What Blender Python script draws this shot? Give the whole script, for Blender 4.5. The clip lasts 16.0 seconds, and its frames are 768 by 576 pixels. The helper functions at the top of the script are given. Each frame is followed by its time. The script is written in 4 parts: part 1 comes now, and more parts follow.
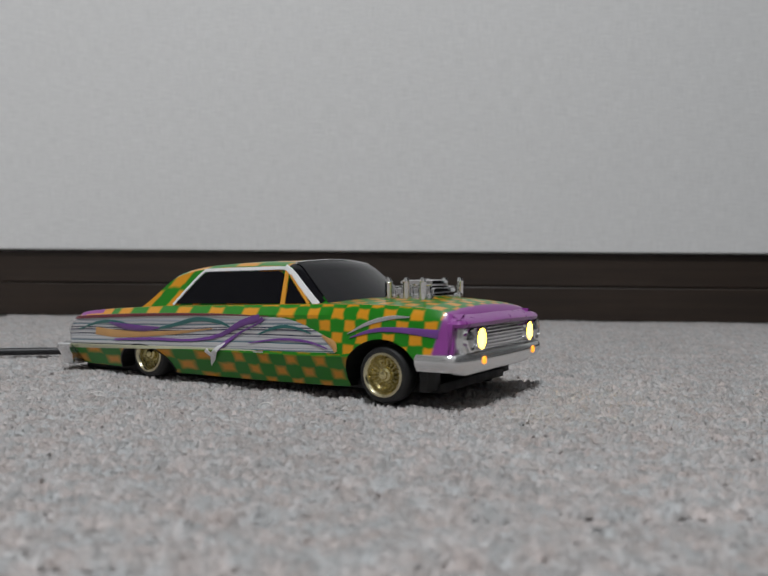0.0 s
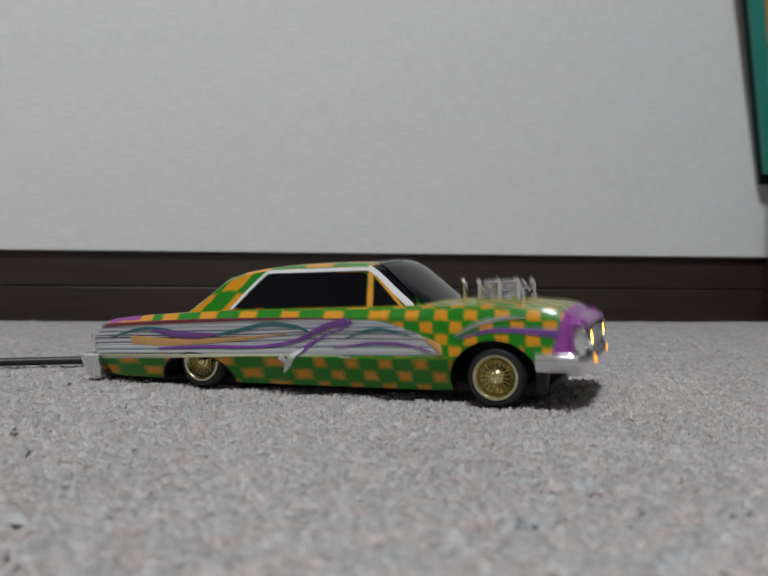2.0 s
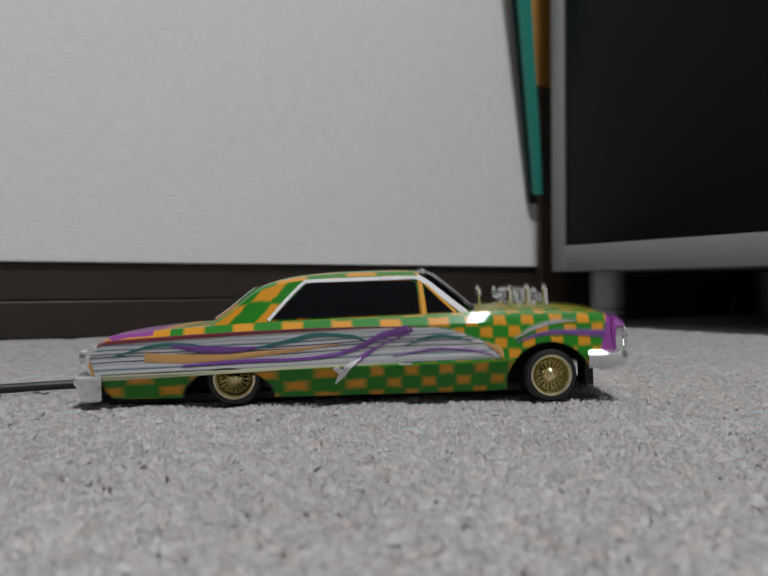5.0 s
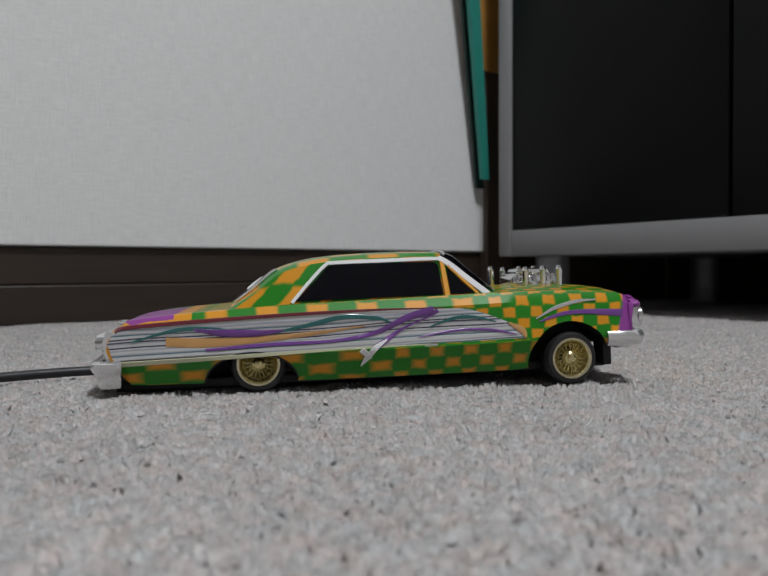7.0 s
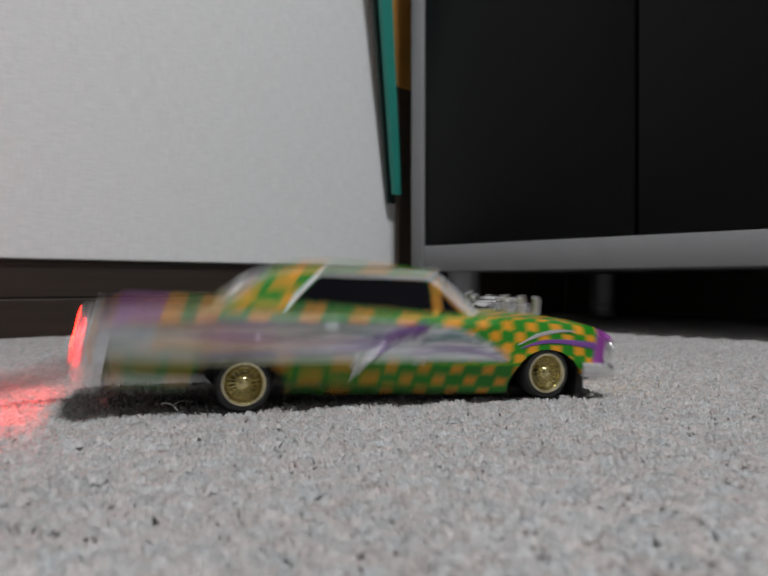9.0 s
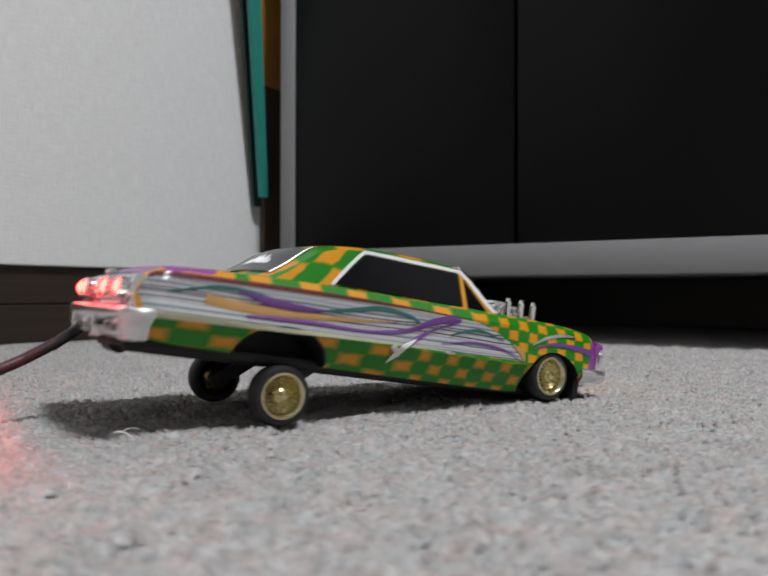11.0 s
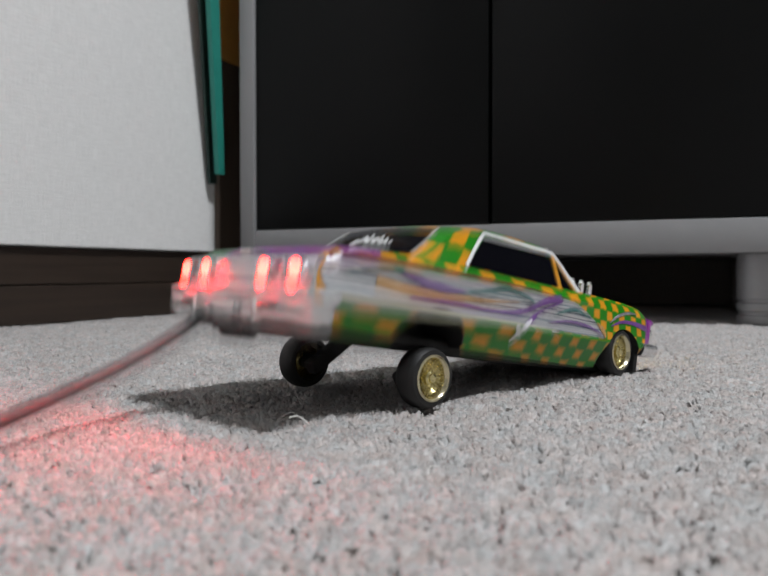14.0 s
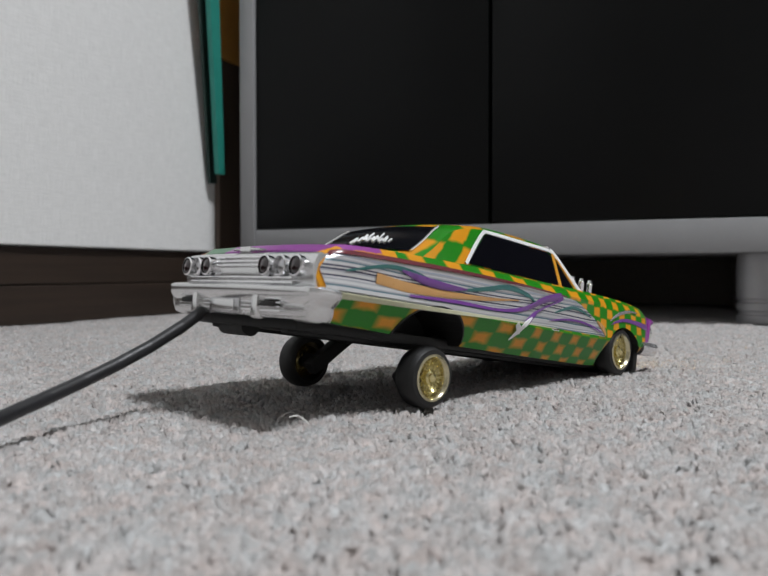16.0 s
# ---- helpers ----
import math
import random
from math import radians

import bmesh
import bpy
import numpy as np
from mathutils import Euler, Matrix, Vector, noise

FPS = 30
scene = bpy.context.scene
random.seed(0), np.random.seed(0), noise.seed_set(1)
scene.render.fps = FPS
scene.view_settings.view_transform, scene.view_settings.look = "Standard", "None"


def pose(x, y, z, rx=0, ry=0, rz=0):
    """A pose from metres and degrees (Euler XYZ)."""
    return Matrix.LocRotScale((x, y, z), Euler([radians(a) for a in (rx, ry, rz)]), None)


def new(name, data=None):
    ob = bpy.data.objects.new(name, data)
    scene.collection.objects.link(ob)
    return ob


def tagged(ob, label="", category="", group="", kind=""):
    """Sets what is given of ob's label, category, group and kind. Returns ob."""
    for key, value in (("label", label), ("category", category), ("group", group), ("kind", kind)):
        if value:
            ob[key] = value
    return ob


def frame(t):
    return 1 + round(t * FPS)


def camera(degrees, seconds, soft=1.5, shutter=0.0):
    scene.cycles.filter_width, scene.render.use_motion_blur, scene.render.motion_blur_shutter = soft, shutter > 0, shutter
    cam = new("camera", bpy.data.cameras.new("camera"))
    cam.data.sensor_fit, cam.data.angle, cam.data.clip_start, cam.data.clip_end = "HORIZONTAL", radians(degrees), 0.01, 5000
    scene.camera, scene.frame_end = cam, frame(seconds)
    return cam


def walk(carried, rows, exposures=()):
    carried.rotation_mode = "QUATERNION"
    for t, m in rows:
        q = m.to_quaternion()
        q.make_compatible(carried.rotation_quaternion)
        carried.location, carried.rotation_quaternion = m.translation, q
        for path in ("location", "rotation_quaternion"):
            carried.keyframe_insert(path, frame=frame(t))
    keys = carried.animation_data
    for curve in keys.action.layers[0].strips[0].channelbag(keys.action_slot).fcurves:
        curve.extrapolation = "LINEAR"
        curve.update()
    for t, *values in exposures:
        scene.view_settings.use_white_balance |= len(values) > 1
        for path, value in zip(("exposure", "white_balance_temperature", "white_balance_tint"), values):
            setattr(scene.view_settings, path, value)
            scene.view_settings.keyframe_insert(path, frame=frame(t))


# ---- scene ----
cam = camera(53.76, 16.0, 1.5, 1.8)
cam.data.dof.use_dof = True
cam.data.dof.focus_distance = 0.30
cam.data.dof.aperture_fstop = 20.0
PATH = [
    (0, pose(0.0046, -0.3330, 0.0461, 88.89, -0.46, 3.20)),
    (0.5, pose(-0.0083, -0.3322, 0.0471, 88.48, -0.52, 1.14)),
    (1, pose(-0.0277, -0.3308, 0.0464, 88.64, -0.55, -0.77)),
    (1.5, pose(-0.0521, -0.3289, 0.0451, 88.98, -0.61, -2.95)),
    (2, pose(-0.0674, -0.3272, 0.0448, 89.17, -0.41, -6.12)),
    (2.5, pose(-0.0861, -0.3240, 0.0436, 89.34, -0.34, -9.01)),
    (3, pose(-0.1070, -0.3206, 0.0436, 89.31, -0.08, -11.98)),
    (3.5, pose(-0.1374, -0.3139, 0.0440, 89.12, -0.31, -16.31)),
    (4, pose(-0.1591, -0.3087, 0.0438, 89.48, 0.07, -22.13)),
    (4.2, pose(-0.1659, -0.3080, 0.0438, 89.78, 0.20, -23.43)),
    (5.2, pose(-0.1890, -0.2950, 0.0445, 89.86, 0.30, -29.80)),
    (6.3, pose(-0.2003, -0.2812, 0.0451, 89.87, 0.33, -33.70)),
    (6.5, pose(-0.2004, -0.2811, 0.0451, 89.92, 0.32, -33.74)),
    (7, pose(-0.1999, -0.2800, 0.0444, 88.73, 0.26, -33.94)),
    (7.5, pose(-0.2000, -0.2807, 0.0450, 89.40, 0.29, -33.81)),
    (8, pose(-0.2013, -0.2792, 0.0449, 89.55, 0.27, -35.16)),
    (8.2, pose(-0.2045, -0.2765, 0.0451, 89.63, 0.11, -37.03)),
    (9.3, pose(-0.2110, -0.2520, 0.0460, 89.75, 0.08, -43.00)),
    (10.3, pose(-0.2157, -0.2243, 0.0465, 89.95, 0.00, -49.50)),
    (10.5, pose(-0.2208, -0.2128, 0.0458, 90.11, -0.16, -52.23)),
    (11, pose(-0.2295, -0.1977, 0.0452, 90.32, -0.10, -55.57)),
    (11.5, pose(-0.2447, -0.1754, 0.0455, 90.15, -0.12, -57.76)),
    (12, pose(-0.2596, -0.1538, 0.0457, 90.14, 0.00, -60.28)),
    (12.5, pose(-0.2704, -0.1352, 0.0457, 90.10, -0.01, -62.89)),
    (13, pose(-0.2763, -0.1242, 0.0460, 90.08, 0.06, -64.36)),
    (13.5, pose(-0.2762, -0.1242, 0.0462, 89.52, 0.08, -64.34)),
    (14, pose(-0.2759, -0.1240, 0.0460, 88.72, 0.05, -64.31)),
    (14.5, pose(-0.2759, -0.1241, 0.0460, 88.68, 0.05, -64.30)),
    (15, pose(-0.2759, -0.1241, 0.0460, 88.69, 0.05, -64.30)),
    (15.5, pose(-0.2759, -0.1241, 0.0460, 88.70, 0.05, -64.30)),
    (16, pose(-0.2759, -0.1241, 0.0460, 88.70, 0.05, -64.30)),
]
walk(cam, PATH, [(0, 0.01), (4, -0.02), (7, -0.02), (8.2, 0.02), (11, 0.27), (12.5, 0.38), (16, 0.41)])

# ---- light ----
world = bpy.data.worlds.new("world")
scene.world = world
world.use_nodes = True
world.node_tree.nodes["Background"].inputs[0].default_value = (0.9, 0.95, 1.0, 1)
world.node_tree.nodes["Background"].inputs[1].default_value = 0.02
lamp = bpy.data.lights.new("ceiling_light", "AREA")
lamp.shape, lamp.size, lamp.energy, lamp.color = "DISK", 0.45, 47.0, (0.95, 0.98, 1.02)
lamp_ob = new("ceiling_light", lamp)
lamp_ob.matrix_world = pose(-0.15, -1.15, 2.3)
scene.view_settings.exposure = 0.0


# ---- materials ----
def nodes_of(name):
    m = bpy.data.materials.new(name)
    m.use_nodes = True
    nt = m.node_tree
    return m, nt, nt.nodes["Principled BSDF"]


class Net:
    """Short-hand for building node trees."""

    def __init__(self, nt):
        self.nt = nt

    def node(self, kind, ins=None, **props):
        n = self.nt.nodes.new(kind)
        for k, v in props.items():
            if k == "operation":
                n.operation = v
            elif k == "blend_type":
                n.blend_type = v
            elif k == "data_type":
                n.data_type = v
            elif k == "bands_direction":
                n.bands_direction = v
        for k, v in (ins or {}).items():
            if isinstance(v, bpy.types.NodeSocket):
                self.nt.links.new(v, n.inputs[k])
            else:
                n.inputs[k].default_value = v
        return n

    def m(self, op, a, b=0.0, c=0.0):
        return self.node("ShaderNodeMath", {0: a, 1: b, 2: c}, operation=op).outputs[0]

    def noise(self, vec, scale, detail=2.0, rough=0.5):
        return self.node("ShaderNodeTexNoise", {"Vector": vec, "Scale": scale, "Detail": detail, "Roughness": rough}).outputs[0]

    def coords(self):
        return self.node("ShaderNodeTexCoord").outputs["Object"]

    def xyz(self, vec):
        return self.node("ShaderNodeSeparateXYZ", {0: vec}).outputs

    def mix(self, f, a, b):
        n = self.node("ShaderNodeMix", data_type="RGBA")
        for sock, v in zip((n.inputs[0], n.inputs[6], n.inputs[7]), (f, a, b)):
            if isinstance(v, bpy.types.NodeSocket):
                self.nt.links.new(v, sock)
            else:
                sock.default_value = v if sock is n.inputs[0] else (*v, 1)
        return n.outputs[2]

    def ramp(self, f, stops):
        n = self.node("ShaderNodeValToRGB", {0: f})
        e = n.color_ramp.elements
        while len(e) < len(stops):
            e.new(0.5)
        for el, (p, c) in zip(e, stops):
            el.position, el.color = p, (*c, 1)
        return n.outputs[0]

    def bump(self, height, strength, dist):
        return self.node("ShaderNodeBump", {"Height": height, "Strength": strength, "Distance": dist}).outputs[0]

    def smooth(self, v, lo, hi):
        n = self.node("ShaderNodeMapRange", {0: v, 1: lo, 2: hi})
        return n.outputs[0]


def plain(name, col, rough=0.5, metal=0.0, coat=0.0, scale=60.0, vary=0.12, bump=0.0, spec=0.5):
    m, nt, b = nodes_of(name)
    n = Net(nt)
    co = n.coords()
    f = n.noise(co, scale, 4.0, 0.6)
    lo = tuple(c * (1 - vary) for c in col)
    hi = tuple(min(1, c * (1 + vary)) for c in col)
    nt.links.new(n.mix(f, lo, hi), b.inputs["Base Color"])
    rr = n.smooth(n.noise(co, scale * 3.1, 2.0), 0.2, 0.8)
    nt.links.new(n.m("MULTIPLY_ADD", rr, rough * 0.3, rough * 0.85), b.inputs["Roughness"])
    b.inputs["Metallic"].default_value = metal
    b.inputs["Coat Weight"].default_value = coat
    b.inputs["Coat Roughness"].default_value = 0.06
    b.inputs["Specular IOR Level"].default_value = spec
    if bump:
        nt.links.new(n.bump(f, 1.0, bump), b.inputs["Normal"])
    return m


def wallpaper():
    """Off-white woven-look vinyl wallpaper: fine vertical and horizontal threads."""
    m, nt, b = nodes_of("wallpaper")
    n = Net(nt)
    co = n.coords()
    x, y, z = n.xyz(co)
    st = n.node("ShaderNodeCombineXYZ", {0: n.m("MULTIPLY", x, 900.0), 1: 0.0, 2: n.m("MULTIPLY", z, 60.0)}).outputs[0]
    sh = n.node("ShaderNodeCombineXYZ", {0: n.m("MULTIPLY", x, 70.0), 1: 0.0, 2: n.m("MULTIPLY", z, 800.0)}).outputs[0]
    a = n.noise(st, 1.0, 3.0)
    c = n.noise(sh, 1.0, 3.0)
    h = n.m("ADD", a, c)
    big = n.noise(co, 5.0, 3.0)
    col = n.mix(n.smooth(h, 0.6, 1.4), (0.68, 0.68, 0.672), (0.86, 0.86, 0.85))
    col = n.mix(n.m("MULTIPLY", big, 0.25), col, (0.72, 0.71, 0.69))
    nt.links.new(col, b.inputs["Base Color"])
    b.inputs["Roughness"].default_value = 0.8
    nt.links.new(n.bump(h, 0.5, 0.0005), b.inputs["Normal"])
    return m


def dark_wood(name, lo, hi, along="x", rough=0.45):
    m, nt, b = nodes_of(name)
    n = Net(nt)
    co = n.coords()
    x, y, z = n.xyz(co)
    k = {"x": (6.0, 160.0, 160.0), "z": (160.0, 160.0, 6.0)}[along]
    v = n.node("ShaderNodeCombineXYZ", {0: n.m("MULTIPLY", x, k[0]), 1: n.m("MULTIPLY", y, k[1]), 2: n.m("MULTIPLY", z, k[2])}).outputs[0]
    g = n.noise(v, 1.0, 5.0, 0.65)
    big = n.noise(co, 7.0, 2.0)
    nt.links.new(n.mix(n.smooth(n.m("MULTIPLY_ADD", big, 0.3, n.m("MULTIPLY", g, 0.7)), 0.25, 0.75), lo, hi), b.inputs["Base Color"])
    b.inputs["Roughness"].default_value = rough
    nt.links.new(n.bump(g, 0.3, 0.0006), b.inputs["Normal"])
    return m


def carpet_mat(name, dark):
    """Grey-beige flecked pile: each tuft has its own shade, with worn blotches."""
    m, nt, b = nodes_of(name)
    n = Net(nt)
    co = n.coords()
    isl = n.node("ShaderNodeNewGeometry").outputs["Random Per Island"]
    fl = n.noise(co, 520.0, 3.0, 0.7)
    big = n.noise(co, 16.0, 4.0, 0.6)
    hue = n.noise(co, 140.0, 2.0)
    mixv = n.m("ADD", n.m("MULTIPLY", isl, 0.36), n.m("ADD", n.m("MULTIPLY", fl, 0.36), n.m("MULTIPLY", big, 0.28)))
    col = n.ramp(mixv, [(0.15, (0.22 * dark, 0.21 * dark, 0.205 * dark)), (0.40, (0.37 * dark, 0.358 * dark, 0.35 * dark)),
                        (0.62, (0.45 * dark, 0.44 * dark, 0.435 * dark)), (0.85, (0.62 * dark, 0.61 * dark, 0.60 * dark))])
    tint = n.mix(n.smooth(hue, 0.35, 0.65), (0.97, 1.0, 1.01), (1.07, 0.975, 0.94))
    mul = n.node("ShaderNodeMix", data_type="RGBA", blend_type="MULTIPLY")
    mul.inputs[0].default_value = 1.0
    nt.links.new(col, mul.inputs[6])
    nt.links.new(tint, mul.inputs[7])
    nt.links.new(mul.outputs[2], b.inputs["Base Color"])
    b.inputs["Roughness"].default_value = 0.95
    b.inputs["Specular IOR Level"].default_value = 0.15
    b.inputs["Sheen Weight"].default_value = 0.25
    nt.links.new(n.bump(fl, 0.8, 0.0012), b.inputs["Normal"])
    return m


GREEN, ORANGE, PURPLE = (0.007, 0.215, 0.005), (0.72, 0.30, 0.010), (0.29, 0.055, 0.31)


def lacquer(n, b, co, col):
    """Clear-coated model paint with a little ingrained grime."""
    grime = n.noise(co, 90.0, 4.0, 0.7)
    col = n.mix(n.m("MULTIPLY", grime, 0.12), col, (0.10, 0.07, 0.03))
    n.nt.links.new(col, b.inputs["Base Color"])
    b.inputs["Roughness"].default_value = 0.35
    b.inputs["Specular IOR Level"].default_value = 0.3
    b.inputs["Coat Weight"].default_value = 0.35
    b.inputs["Coat Roughness"].default_value = 0.07


def wobbled(n, co):
    """Coordinates with the unsteady edges of hand masking."""
    wob = n.node("ShaderNodeTexNoise", {"Vector": co, "Scale": 240.0, "Detail": 1.0}).outputs[1]
    return [n.m("MULTIPLY_ADD", n.m("SUBTRACT", w, 0.5), 0.0014, c) for w, c in zip(n.xyz(wob), n.xyz(co))]


def flat_top(n):
    """One where the skin lies level, nought on the sides."""
    nrm = n.node("ShaderNodeVectorTransform", {0: n.node("ShaderNodeNewGeometry").outputs["True Normal"]}).outputs[0]
    return n.m("GREATER_THAN", n.m("ABSOLUTE", n.xyz(nrm)[2]), 0.72)


def choose(n, f, a, b):
    return n.m("ADD", n.m("MULTIPLY", n.m("SUBTRACT", 1.0, f), a), n.m("MULTIPLY", f, b))


def checks(n, u, v, soft):
    """Checkerboard of unit squares with soft sprayed edges: one in the orange squares."""
    par = n.m("FLOORED_MODULO", n.m("ADD", n.m("FLOOR", u), n.m("FLOOR", v)), 2.0)
    fu, fv = n.m("ABSOLUTE", n.m("SUBTRACT", n.m("FRACT", u), 0.5)), n.m("ABSOLUTE", n.m("SUBTRACT", n.m("FRACT", v), 0.5))
    rim = n.m("SUBTRACT", 0.5, n.m("MAXIMUM", fu, fv))
    return n.m("MULTIPLY", par, n.smooth(rim, 0.0, soft))


def body_paint():
    """Green and orange hand-masked checks under clear lacquer, purple at nose and boot."""
    m, nt, b = nodes_of("check_paint")
    n = Net(nt)
    co = n.coords()
    x, y, z = wobbled(n, co)
    top = flat_top(n)
    # the sills carry longer checks, stretched towards the tail; wings and bonnet finer ones
    upper = n.m("GREATER_THAN", z, 0.0172)
    xl = n.m("ADD", n.m("MAXIMUM", x, -0.012), n.m("DIVIDE", n.m("ADD", n.m("MINIMUM", x, -0.012), 0.012), 1.75))
    xu = n.m("ADD", n.m("MAXIMUM", x, 0.022), n.m("DIVIDE", n.m("ADD", n.m("MINIMUM", x, 0.022), -0.022), 1.7))
    u = choose(n, upper, n.m("DIVIDE", n.m("ADD", xl, -0.0037), 0.0066), n.m("DIVIDE", n.m("ADD", xu, -0.0276), 0.0054))
    v = choose(n, upper, n.m("DIVIDE", n.m("ADD", z, 0.0024), 0.0047), n.m("DIVIDE", n.m("ADD", z, 0.0006), 0.0043))
    v = choose(n, top, v, n.m("DIVIDE", y, 0.0056))
    soft = n.m("MULTIPLY_ADD", upper, -0.14, 0.30)
    col = n.mix(checks(n, u, v, soft), GREEN, ORANGE)
    edge = n.m("ADD", 0.0800, n.m("MULTIPLY", n.m("SUBTRACT", z, 0.02), 0.25))
    col = n.mix(n.smooth(n.m("SUBTRACT", x, edge), -0.0006, 0.0006), col, PURPLE)
    # boot lid: purple, one green corner, an orange band at its edges and before the window
    ay = n.m("ABSOLUTE", y)
    high = n.m("GREATER_THAN", z, 0.0262)
    col = n.mix(n.m("MULTIPLY", high, n.m("LESS_THAN", x, -0.083)), col, ORANGE)
    lid = n.m("MULTIPLY", high, n.m("LESS_THAN", x, -0.089))
    lid = n.m("MULTIPLY", lid, n.m("LESS_THAN", ay, n.m("MULTIPLY_ADD", n.smooth(x, -0.112, -0.104), 0.0055, 0.0315)))
    col = n.mix(lid, col, PURPLE)
    col = n.mix(n.m("MULTIPLY", lid, n.m("GREATER_THAN", y, 0.019)), col, (0.03, 0.17, 0.06))
    # tail corners are orange
    rear = n.m("MULTIPLY", n.m("LESS_THAN", x, -0.1105), n.m("LESS_THAN", z, 0.0262))
    col = n.mix(n.m("MULTIPLY", rear, n.m("GREATER_THAN", z, 0.0150)), col, ORANGE)
    lacquer(n, b, co, col)
    return m


def roof_paint():
    """Large checks: square across the roof, slanting with the rear pillars."""
    m, nt, b = nodes_of("roof_check_paint")
    n = Net(nt)
    co = n.coords()
    x, y, z = wobbled(n, co)
    top = flat_top(n)
    pillar = n.m("LESS_THAN", x, -0.036)
    us = choose(n, pillar, n.m("DIVIDE", n.m("ADD", x, -0.0095), 0.0135), n.m("DIVIDE", n.m("ADD", n.m("MULTIPLY_ADD", z, -0.9, x), 0.0993), 0.0085))
    vs = choose(n, pillar, n.m("DIVIDE", n.m("ADD", z, -0.042), 0.0095), n.m("DIVIDE", z, 0.0102))
    u = choose(n, top, us, n.m("DIVIDE", n.m("ADD", x, -0.0095), 0.0135))
    v = choose(n, top, vs, n.m("DIVIDE", y, 0.0105))
    lacquer(n, b, co, n.mix(checks(n, u, v, 0.13), GREEN, ORANGE))
    return m


def stripe_paint():
    """Silver panel with many hand-drawn pinstripes running along the car."""
    m, nt, b = nodes_of("pinstripe_paint")
    n = Net(nt)
    co = n.coords()
    x, y, z = n.xyz(co)
    wob = n.noise(n.node("ShaderNodeCombineXYZ", {0: n.m("MULTIPLY", x, 22.0), 1: 0.0, 2: n.m("MULTIPLY", z, 60.0)}).outputs[0], 1.0, 1.0)
    zz = n.m("MULTIPLY_ADD", n.m("SUBTRACT", wob, 0.5), 0.0022, n.m("MULTIPLY_ADD", x, -0.02, z))
    cells = n.m("DIVIDE", zz, 0.00046)
    rnd = n.node("ShaderNodeTexWhiteNoise")
    rnd.noise_dimensions = "1D"
    nt.links.new(n.m("FLOOR", cells), rnd.inputs["W"])
    col = n.ramp(rnd.outputs[0], [(0.0, (0.70, 0.70, 0.71)), (0.22, (0.46, 0.47, 0.51)), (0.38, (0.05, 0.05, 0.10)), (0.50, (0.72, 0.72, 0.73)),
                                  (0.62, (0.20, 0.10, 0.26)), (0.71, (0.68, 0.67, 0.66)), (0.82, (0.12, 0.22, 0.27)), (0.90, (0.44, 0.48, 0.58))])
    ramp = col.node.color_ramp
    ramp.interpolation = "CONSTANT"
    nt.links.new(col, b.inputs["Base Color"])
    b.inputs["Roughness"].default_value = 0.28
    b.inputs["Metallic"].default_value = 0.5
    b.inputs["Coat Weight"].default_value = 0.8
    return m


def glow(name, col, strength):
    m, nt, b = nodes_of(name)
    b.inputs["Base Color"].default_value = (*col, 1)
    b.inputs["Emission Color"].default_value = (*col, 1)
    b.inputs["Emission Strength"].default_value = strength
    return m


M_WALL = wallpaper()
M_WALLP = plain("painted_wall", (0.38, 0.37, 0.355), 0.85, scale=14, vary=0.05, bump=0.0005)
M_CEIL = plain("ceiling_paint", (0.78, 0.78, 0.77), 0.9, scale=18, vary=0.04)
M_BASE = dark_wood("dark_baseboard", (0.016, 0.011, 0.008), (0.045, 0.029, 0.020))
# real wood of the post; also the shade painted on the recess wall
M_POST_RECESS = dark_wood("post_wood_and_recess_shade", (0.06, 0.042, 0.032), (0.12, 0.088, 0.066), "z")
M_CARPET = carpet_mat("carpet_pile", 1.15)
M_CARPETB = carpet_mat("carpet_backing", 0.95)
M_CABG = plain("grey_laminate", (0.27, 0.27, 0.275), 0.55, scale=35, vary=0.06)
M_CABD = plain("smoked_black_door", (0.0022, 0.0025, 0.0025), 0.38, scale=25, vary=0.25, spec=0.16)
M_CABI = plain("black_gap", (0.004, 0.004, 0.004), 0.8, scale=20)
M_LEG = plain("satin_leg", (0.34, 0.34, 0.35), 0.4, metal=0.4, scale=80, vary=0.08)
M_TEAL = plain("teal_plastic", (0.02, 0.24, 0.19), 0.5, scale=45, vary=0.12)
# darkened teal: shade at the board's edge put into the colour
M_TEALSHADE = plain("teal_edge_shade", (0.012, 0.03, 0.025), 0.6, scale=45)
M_OCHRE = plain("ochre_board", (0.50, 0.24, 0.05), 0.6, scale=30, vary=0.2)
M_PAINT = body_paint()
M_ROOFP = roof_paint()
M_STRIPE = stripe_paint()
M_CHROME = plain("chrome", (0.86, 0.86, 0.87), 0.10, metal=1.0, scale=120, vary=0.05)
M_CHROMEW = plain("bright_chrome", (0.80, 0.80, 0.80), 0.20, metal=0.85, scale=120, vary=0.05)
M_WHITE = plain("white_trim_paint", (0.80, 0.80, 0.80), 0.35, scale=90, vary=0.05)
M_GLASS = plain("black_tinted_glass", (0.004, 0.004, 0.006), 0.12, scale=40, vary=0.1, spec=0.22)
M_RUBBER = plain("tyre_rubber", (0.012, 0.012, 0.012), 0.55, scale=120, vary=0.3, bump=0.0001)
M_BLACK = plain("black_chassis", (0.008, 0.008, 0.008), 0.6, scale=80, vary=0.3)
M_GOLD = plain("gold_wire_wheel", (0.78, 0.69, 0.36), 0.16, metal=1.0, scale=200, vary=0.1)
